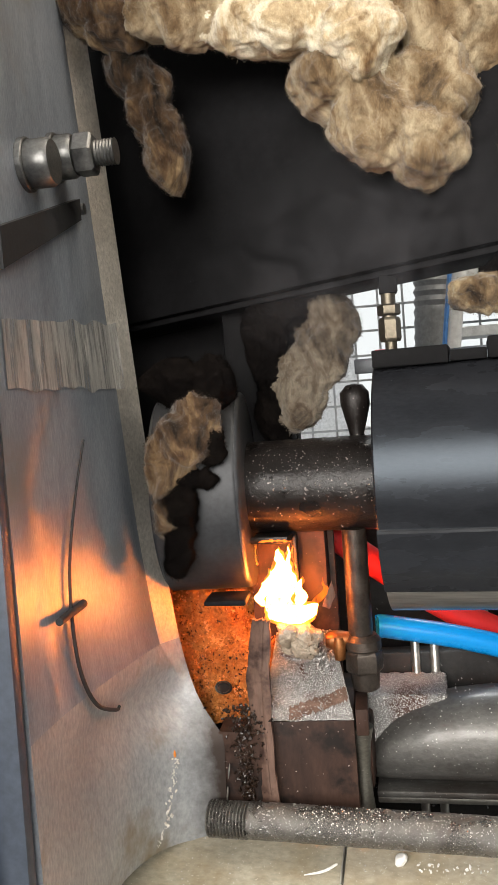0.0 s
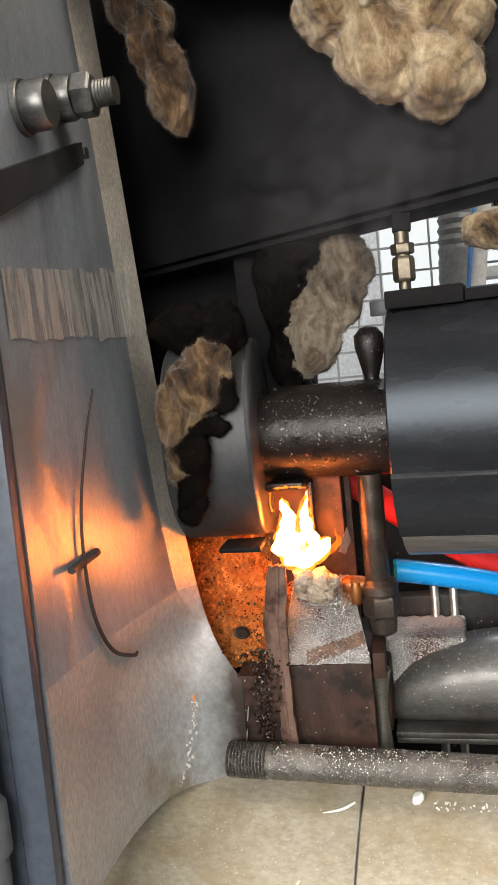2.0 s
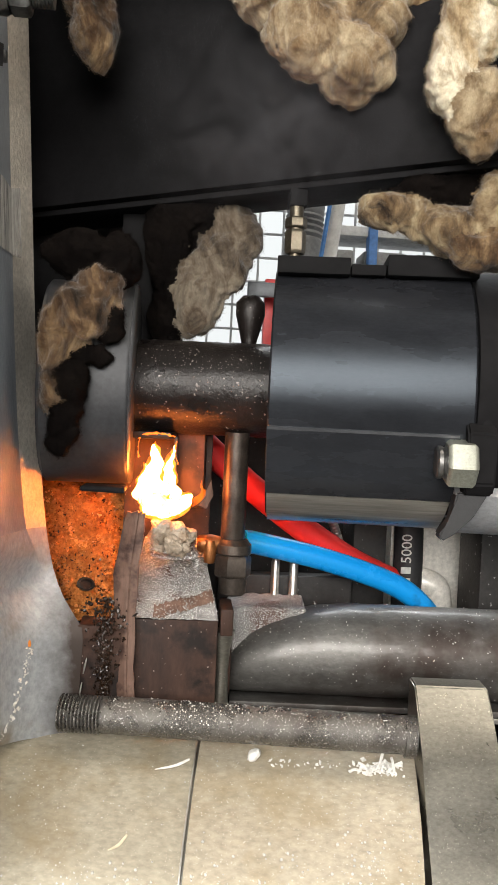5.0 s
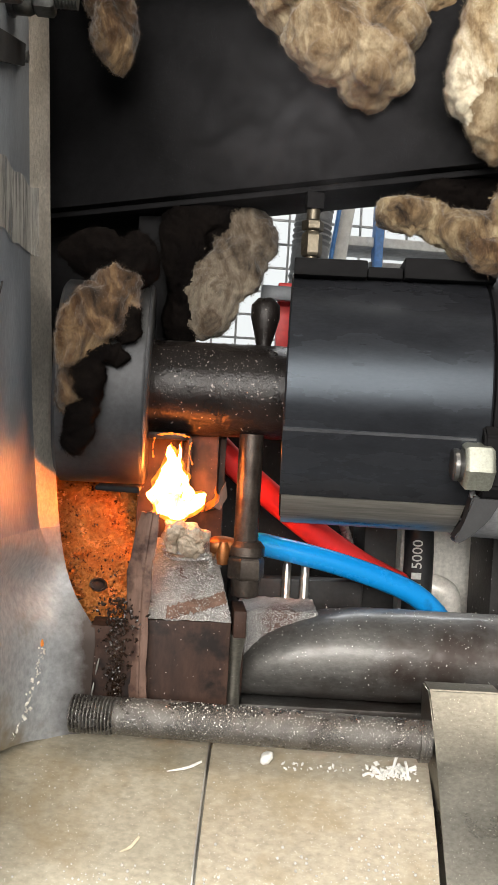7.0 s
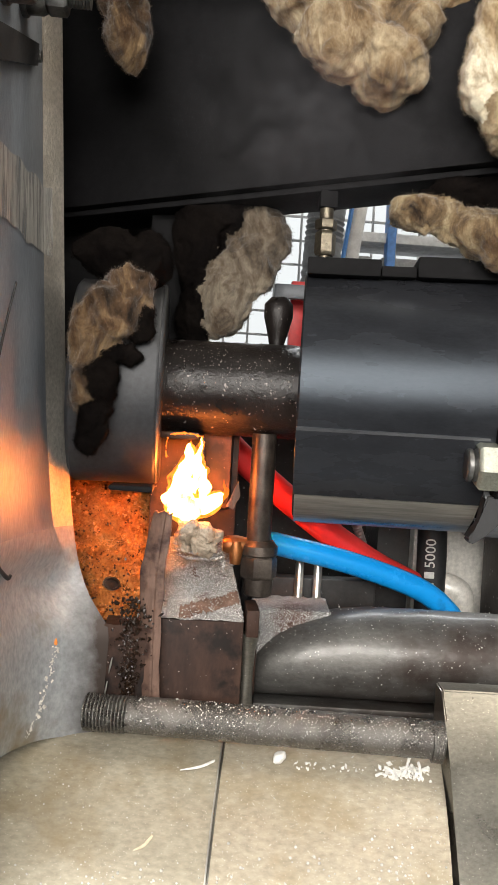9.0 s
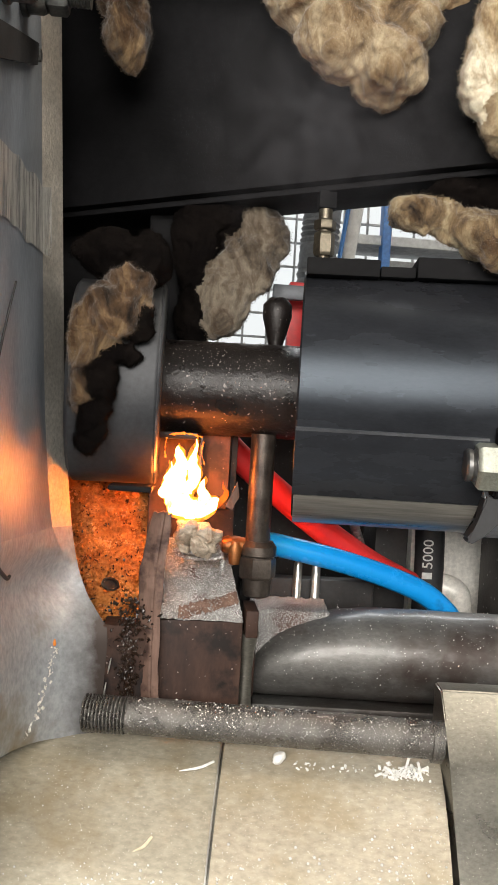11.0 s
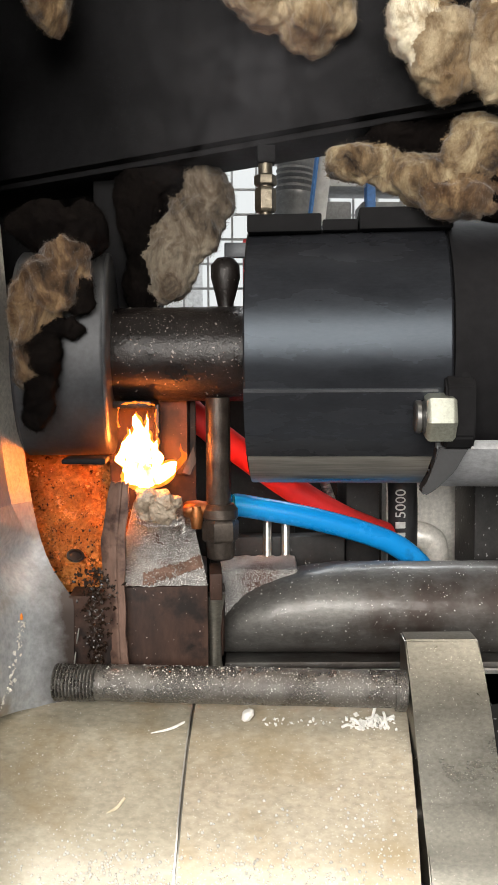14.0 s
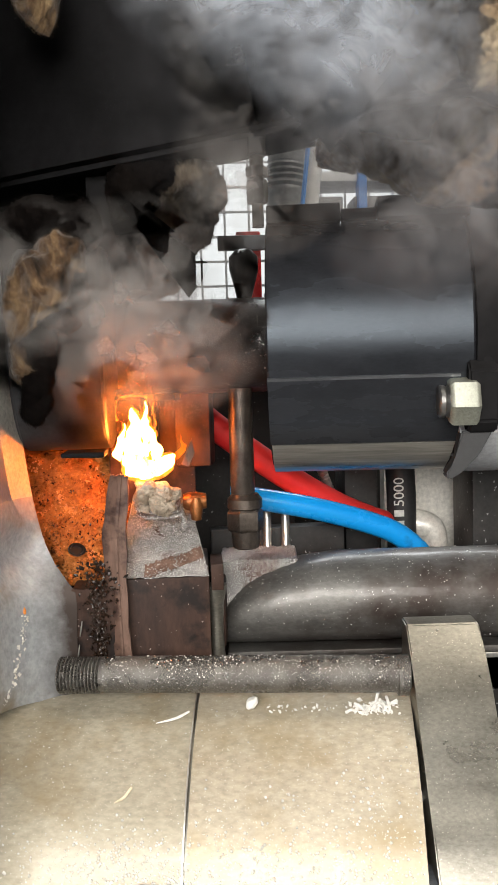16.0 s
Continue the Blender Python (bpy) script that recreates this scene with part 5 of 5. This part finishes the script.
wool([((-0.048, 0.428, 0.057), (0.015, 0.010, 0.015)), ((-0.0590, 0.428, 0.043), (0.009, 0.008, 0.013)), ((-0.038, 0.431, 0.071), (0.013, 0.009, 0.011)),
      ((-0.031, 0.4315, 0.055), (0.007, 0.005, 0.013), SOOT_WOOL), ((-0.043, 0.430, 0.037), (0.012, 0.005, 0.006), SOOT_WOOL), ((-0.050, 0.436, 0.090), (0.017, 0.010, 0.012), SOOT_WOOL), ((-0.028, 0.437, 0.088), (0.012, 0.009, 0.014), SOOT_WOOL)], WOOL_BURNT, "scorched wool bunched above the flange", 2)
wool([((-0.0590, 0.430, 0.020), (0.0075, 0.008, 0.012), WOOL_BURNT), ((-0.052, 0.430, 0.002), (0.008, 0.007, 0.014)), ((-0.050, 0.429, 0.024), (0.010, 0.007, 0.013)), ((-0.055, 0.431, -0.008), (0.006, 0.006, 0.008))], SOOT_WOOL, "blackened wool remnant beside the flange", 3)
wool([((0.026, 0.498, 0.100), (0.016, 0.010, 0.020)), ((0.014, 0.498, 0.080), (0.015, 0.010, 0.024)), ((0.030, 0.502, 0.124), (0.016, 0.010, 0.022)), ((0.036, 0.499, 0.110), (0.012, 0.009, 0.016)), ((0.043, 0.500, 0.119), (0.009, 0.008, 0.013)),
      ((-0.004, 0.502, 0.112), (0.014, 0.010, 0.034), SOOT_WOOL), ((0.012, 0.500, 0.134), (0.020, 0.010, 0.015), SOOT_WOOL), ((-0.003, 0.503, 0.072), (0.010, 0.010, 0.024), SOOT_WOOL), ((0.008, 0.508, 0.100), (0.014, 0.008, 0.026), SOOT_WOOL)], WOOL_GREY, "smoke-stained wool tuft beside the opening, darkened for its shade", 4)
wool([((0.070, 0.435, 0.212), (0.026, 0.018, 0.022)), ((0.090, 0.432, 0.200), (0.020, 0.016, 0.020)), ((0.055, 0.44, 0.240), (0.030, 0.02, 0.024)), ((0.098, 0.434, 0.230), (0.020, 0.016, 0.026))], WOOL, "large tan wool clump hanging over the beam", 5)
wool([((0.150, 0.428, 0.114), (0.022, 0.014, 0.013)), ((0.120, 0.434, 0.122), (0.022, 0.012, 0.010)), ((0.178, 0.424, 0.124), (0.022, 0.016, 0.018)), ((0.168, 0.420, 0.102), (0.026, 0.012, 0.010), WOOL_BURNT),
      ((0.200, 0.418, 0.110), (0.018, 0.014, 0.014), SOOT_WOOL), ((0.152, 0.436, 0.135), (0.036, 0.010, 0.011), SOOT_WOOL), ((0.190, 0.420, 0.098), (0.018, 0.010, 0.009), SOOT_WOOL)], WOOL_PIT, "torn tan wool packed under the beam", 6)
wool([((0.138, 0.408, 0.188), (0.014, 0.012, 0.024)), ((0.152, 0.405, 0.168), (0.016, 0.013, 0.024), WOOL), ((0.146, 0.406, 0.214), (0.016, 0.013, 0.020))], WOOL_WHITE, "pale wool clump with sharp folds", 7)
wool([((0.180, 0.395, 0.222), (0.026, 0.020, 0.032)), ((0.180, 0.400, 0.172), (0.018, 0.018, 0.030), WOOL), ((0.160, 0.396, 0.240), (0.024, 0.018, 0.024))], WOOL_WHITE, "bright white wool mass torn open", 8)
wool([((-0.020, 0.440, 0.292), (0.042, 0.022, 0.024), WOOL), ((0.022, 0.432, 0.270), (0.034, 0.020, 0.020)), ((0.058, 0.424, 0.252), (0.022, 0.018, 0.018)), ((0.0, 0.43, 0.31), (0.05, 0.02, 0.02))], WOOL_WHITE, "ragged cream wool roll torn along its edge", 9)
wool([((0.115, 0.435, 0.275), (0.034, 0.020, 0.044)), ((-0.070, 0.45, 0.302), (0.034, 0.02, 0.026), WOOL_BURNT), ((0.060, 0.44, 0.30), (0.04, 0.02, 0.03))], WOOL, "tan wool batt packed behind the beam", 10)

# ---- flame ----
FL = (0.001, 0.456, -0.046)
flame = thing("flame", FL, "bright orange-white flame on the melted plastic", "flame")


def tongue(points, r, squash, seed, hot=True, blunt=False):
    """One lick of fire: a white-hot core in a ragged veil of burning gas, which carries it."""
    prof = (lambda u: 0.15 + 1.1 * (u * (1 - u) * 4) ** 0.5) if blunt else (lambda u: (0.42 + 3.0 * u * (1 - u)) * (1 - u) ** 0.6 + 0.02)
    made = []
    for name, k, material in (("veil", 1.30, FLAME_BODY if hot else FLAME_EDGE), ("core", 0.95, FLAME_CORE)):
        if name == "core" and not hot:
            continue
        pts = [Vector(p) + (Vector((0, 0.0, 0.0035 * (k - 0.92))) if n == len(points) - 1 else Vector()) for n, p in enumerate(points)]
        bm = sweep(pts, r * k, 24, 14, None, prof)
        for v in bm.verts:
            a = noise.noise(v.co * 150 + Vector((seed, k * 3, 0))) * 0.0026 + noise.noise(v.co * 380 + Vector((seed, k * 5, 0))) * 0.0009
            v.co += Vector((a, 0, a * 0.4))
            v.co.y = points[0][1] + (v.co.y - points[0][1]) * squash * (0.8 if name == "core" else 1.0)
        made.append(part(name, bm, material, made[0] if made else flame, origin=points[0]))
    return made[0]


TONGUES = [
    tongue([(0.0020, 0.456, -0.0455), (-0.0040, 0.456, -0.0390), (-0.0062, 0.456, -0.0300), (-0.0052, 0.4565, -0.0200), (-0.0062, 0.457, -0.0090)], 0.0078, 0.6, 1),
    tongue([(-0.0125, 0.455, -0.0385), (-0.0050, 0.455, -0.0425), (0.0040, 0.455, -0.0430), (0.0100, 0.455, -0.0410), (0.0165, 0.455, -0.0365)], 0.0042, 0.7, 2, True, True),
    tongue([(-0.0110, 0.4535, -0.0380), (-0.0060, 0.4535, -0.0415), (0.0000, 0.4535, -0.0435), (0.0070, 0.4535, -0.0425)], 0.0050, 0.7, 5, True, True),
    tongue([(-0.0120, 0.458, -0.0385), (-0.0138, 0.458, -0.034), (-0.0125, 0.458, -0.027), (-0.0118, 0.458, -0.018)], 0.0026, 0.6, 3),
    tongue([(0.0135, 0.457, -0.0395), (0.0175, 0.457, -0.0365), (0.0205, 0.457, -0.032), (0.0205, 0.457, -0.026)], 0.0018, 0.6, 4, False),
    tongue([(0.0000, 0.4570, -0.036), (0.0020, 0.4575, -0.028), (0.0000, 0.4580, -0.018), (0.0012, 0.4580, -0.0055)], 0.0040, 0.6, 7),
    tongue([(0.0040, 0.4545, -0.041), (0.0066, 0.4545, -0.035), (0.0050, 0.4545, -0.029), (0.0062, 0.4545, -0.023)], 0.0034, 0.6, 8),
]
flake = bmesh.new()
for p in ((0.0200, 0.458, -0.0415), (0.0262, 0.457, -0.0270), (0.0275, 0.459, -0.0355), (0.0240, 0.458, -0.0430)):
    flake.verts.new(p)
flake.faces.new(flake.verts[:])
bmesh.ops.subdivide_edges(flake, edges=flake.edges[:], cuts=4, use_grid_fill=True)
bmesh.ops.solidify(flake, geom=flake.faces[:], thickness=0.0006)
single("plastic_flake", crust(flake, 0.0005, 260, 1), SCALE, "thin scorched plastic flake beside the flame", "flake")
# Thin glowing strips stand for edges that the flame lights orange.
bm = sweep([(-0.013, 0.456, -0.0032), (-0.004, 0.452, -0.0020), (0.005, 0.456, -0.0036)], 0.0004, 8, 16)
single("glow_line", crust(bm, 0.0009, 420, 2), EDGE_GLOW, "glowing line for the flame-lit edge of the lip", "ember")


for pts in ([(-0.0142, 0.452, -0.0045), (-0.0150, 0.453, -0.010), (-0.0146, 0.455, -0.016)], [(0.0060, 0.455, -0.006), (0.0052, 0.456, -0.012), (0.0072, 0.456, -0.019)]):
    single("glow_line", crust(sweep(pts, 0.00018, 8, 16), 0.0009, 420, 3), EDGE_GLOW, "glowing line for a flame-lit edge beside the flame", "ember")


# ---- smoke ----
def smoke_material(name, colour, density, radius):
    """Thin smoke: lit from both sides, fading to nothing at the wisp's border."""
    m, nt, b = mat(name)
    tc = nt.nodes.new("ShaderNodeTexCoord")
    grad = nt.nodes.new("ShaderNodeTexGradient")
    grad.gradient_type = "SPHERICAL"
    mp = node(nt, "ShaderNodeMapping", Scale=(1 / radius, 1 / radius, 1 / radius))
    nt.links.new(tc.outputs["Object"], mp.inputs["Vector"])
    nt.links.new(mp.outputs[0], grad.inputs["Vector"])
    nz = node(nt, "ShaderNodeTexNoise", Scale=34.0, Detail=6.0, Roughness=0.58, Distortion=0.9)
    nt.links.new(tc.outputs["Object"], nz.inputs["Vector"])
    f = ramp(nt, nz.outputs[0], [(0.34, (0.0, 0.0, 0.0)), (0.68, (1, 1, 1))])
    g = ramp(nt, grad.outputs[0], [(0.0, (0, 0, 0)), (0.8, (1, 1, 1))])
    mul = nt.nodes.new("ShaderNodeMath")
    mul.operation = "MULTIPLY"
    nt.links.new(f, mul.inputs[0])
    nt.links.new(g, mul.inputs[1])
    m2 = nt.nodes.new("ShaderNodeMath")
    m2.operation = "MULTIPLY"
    m2.inputs[1].default_value = density
    nt.links.new(mul.outputs[0], m2.inputs[0])
    nt.nodes.remove(b)
    body = node(nt, "ShaderNodeBsdfDiffuse", Color=(*colour, 1))
    through_light = node(nt, "ShaderNodeBsdfTranslucent", Color=(*colour, 1))
    clear = nt.nodes.new("ShaderNodeBsdfTransparent")
    both, out = nt.nodes.new("ShaderNodeMixShader"), nt.nodes.new("ShaderNodeMixShader")
    both.inputs[0].default_value = 0.5
    nt.links.new(body.outputs[0], both.inputs[1])
    nt.links.new(through_light.outputs[0], both.inputs[2])
    nt.links.new(m2.outputs[0], out.inputs[0])
    nt.links.new(clear.outputs[0], out.inputs[1])
    nt.links.new(both.outputs[0], out.inputs[2])
    nt.links.new(out.outputs[0], nt.nodes["Material Output"].inputs["Surface"])
    return m


SMOKE = smoke_material("grey_smoke", (0.44, 0.43, 0.44), 0.42, 0.066)
SMOKE_SMALL = smoke_material("dense_smoke", (0.48, 0.45, 0.43), 0.62, 0.046)
SMOKE_BLUE = smoke_material("bluish_smoke", (0.70, 0.75, 0.84), 0.62, 0.066)
SMOKE_THIN = smoke_material("thin_haze", (0.46, 0.46, 0.50), 0.065, 0.066)
PUFFS = []
rnd = random.Random(31)


def puff(seed, material=None):
    """A rigid wavy wisp of smoke about 12 cm across."""
    bm = bmesh.new()
    n = 26
    vs = [[None] * (n + 1) for _ in range(n + 1)]
    for i in range(n + 1):
        for j in range(n + 1):
            x, z = (i / n - 0.5) * 0.13, (j / n - 0.5) * 0.13
            q = Vector((x * 18, z * 18, seed * 2.7))
            y = 0.016 * noise.noise(q) + 0.006 * noise.noise(q * 2.6) - 1.4 * (x * x + z * z)
            vs[i][j] = bm.verts.new((x, y, z))
    for i in range(n):
        for j in range(n):
            bm.faces.new((vs[i][j], vs[i + 1][j], vs[i + 1][j + 1], vs[i][j + 1]))
    ob = single("smoke_wisp", bm, material if material else SMOKE_BLUE if seed in (12, 13, 15) else SMOKE if seed in (1, 2, 8, 9, 14) else SMOKE_SMALL, "drifting grey smoke wisp from the nozzle", "smoke", "smoke")
    ob.location = (-0.16, 0.50, 0.06)
    return ob


# time of leaving the gap, spots at four times, turn
DRIFT = [(15.07, [(15.2, 0.030, 0.42, 0.037), (15.5, 0.024, 0.42, 0.058), (15.8, 0.056, 0.42, 0.139), (16.0, 0.062, 0.42, 0.172)], 40),
         (15.05, [(15.2, 0.036, 0.42, 0.058), (15.5, 0.070, 0.385, 0.112), (15.8, 0.111, 0.40, 0.147), (16.0, 0.128, 0.40, 0.135)], 80),
         (15.10, [(15.25, 0.066, 0.375, 0.067), (15.5, 0.116, 0.355, 0.090), (15.8, 0.130, 0.355, 0.090), (16.0, 0.142, 0.355, 0.088)], -50),
         (15.22, [(15.35, 0.006, 0.435, 0.003), (15.5, 0.016, 0.43, 0.020), (15.8, 0.003, 0.43, 0.046), (16.0, 0.006, 0.43, 0.058)], 30),
         (15.45, [(15.55, -0.010, 0.44, 0.012), (15.65, -0.015, 0.437, 0.022), (15.8, -0.022, 0.435, 0.030), (16.0, -0.027, 0.435, 0.044)], -60),
         (15.28, [(15.38, 0.010, 0.43, 0.003), (15.5, 0.036, 0.425, 0.004), (15.8, 0.026, 0.425, 0.036), (16.0, 0.026, 0.425, 0.034)], 70),
         (15.55, [(15.65, -0.003, 0.44, 0.012), (15.75, 0.004, 0.44, 0.015), (15.85, 0.008, 0.44, 0.017), (16.0, -0.005, 0.44, 0.022)], -35),
         (15.09, [(15.2, 0.040, 0.43, 0.030), (15.5, 0.050, 0.385, 0.090), (15.8, 0.036, 0.415, 0.128), (16.0, 0.064, 0.415, 0.108)], 55),
         (15.45, [(15.56, 0.034, 0.395, 0.074), (15.66, 0.060, 0.40, 0.128), (15.8, 0.070, 0.395, 0.148), (16.0, 0.112, 0.39, 0.150)], 45),
         (15.40, [(15.52, 0.026, 0.400, 0.055), (15.65, 0.040, 0.41, 0.110), (15.8, 0.096, 0.40, 0.155), (16.0, 0.130, 0.39, 0.165)], -40),
         (15.50, [(15.6, -0.008, 0.432, 0.010), (15.7, 0.004, 0.43, 0.018), (15.8, 0.012, 0.43, 0.020), (16.0, 0.010, 0.43, 0.024)], 65),
         (15.58, [(15.68, -0.012, 0.435, 0.012), (15.75, -0.016, 0.432, 0.020), (15.85, -0.020, 0.43, 0.024), (16.0, -0.022, 0.43, 0.030)], -50),
         (15.44, [(15.55, 0.040, 0.40, 0.090), (15.66, 0.062, 0.39, 0.150), (15.8, 0.080, 0.385, 0.172), (16.0, 0.092, 0.38, 0.190)], 60),
         (15.56, [(15.64, 0.045, 0.40, 0.100), (15.72, 0.078, 0.39, 0.140), (15.8, 0.100, 0.385, 0.160), (16.0, 0.108, 0.38, 0.172)], -70),
         (15.15, [(15.3, 0.060, 0.39, 0.085), (15.5, 0.130, 0.375, 0.118), (15.8, 0.160, 0.375, 0.120), (16.0, 0.168, 0.375, 0.122)], -30),
         (15.66, [(15.72, 0.030, 0.40, 0.110), (15.78, 0.040, 0.40, 0.160), (15.85, 0.050, 0.39, 0.185), (16.0, 0.056, 0.385, 0.200)], -45),
         (15.60, [(15.7, -0.020, 0.43, 0.030), (15.8, -0.036, 0.428, 0.045), (15.9, -0.044, 0.426, 0.052), (16.0, -0.050, 0.425, 0.056)], 40),
         (15.62, [(15.72, -0.004, 0.43, 0.026), (15.82, -0.008, 0.428, 0.040), (15.9, -0.012, 0.426, 0.048), (16.0, -0.014, 0.425, 0.054)], -65)]
for k in range(len(DRIFT)):
    PUFFS.append(puff(k))

# thin haze that hangs before the beam all the time: spots at the start, the middle and the end, turn
HAZE = [((0.030, 0.430, 0.135), (0.040, 0.425, 0.165), (0.050, 0.425, 0.150), -60), ((0.075, 0.410, 0.160), (0.065, 0.410, 0.175), (0.080, 0.405, 0.160), 55)]
VEILS = [puff(30 + k, SMOKE_THIN) for k in range(len(HAZE))]


def motions():
    walk(nozzle, [(0.0, pose(*NOZ, 0, 0, YAW)), (15.87, pose(*NOZ, 0, 0, YAW)), (16.0, pose(NOZ[0] + 0.0145, NOZ[1], NOZ[2], 0, 0, YAW))])
    r = random.Random(5)
    for n, t in enumerate(TONGUES):
        at = Vector(t.location)
        rows, k = [], 0
        while k * 0.15 < 16.0:
            a = 9 if n != 3 else 16
            rows.append((k * 0.15, pose(at.x + r.uniform(-0.0014, 0.0014), at.y, at.z + (r.uniform(-0.001, 0.0012) if n < 3 else r.uniform(-0.006, 0.002)), 0, r.uniform(-a, a), 0)))
            k += 1
        rows.append((16.0, pose(at.x, at.y, at.z)))
        walk(t, rows)
    for ob, (a, b, c, turn) in zip(VEILS, HAZE):
        walk(ob, [(0.0, pose(*a)), (8.0, pose(*b, 0, turn, 0)), (16.0, pose(*c, 0, turn * 1.6, 0))])
    start = (-0.16, 0.50, 0.06)
    for ob, (t0, spots, turn) in zip(PUFFS, DRIFT):
        rows = [(0.0, pose(*start)), (t0 - 0.04, pose(*start)), (t0, pose(-0.03, 0.462, 0.03))]
        rows += [(t, pose(x, y, z, 0, turn * (t - t0) / (16.0 - t0), 0)) for t, x, y, z in spots]
        walk(ob, rows)


motions()
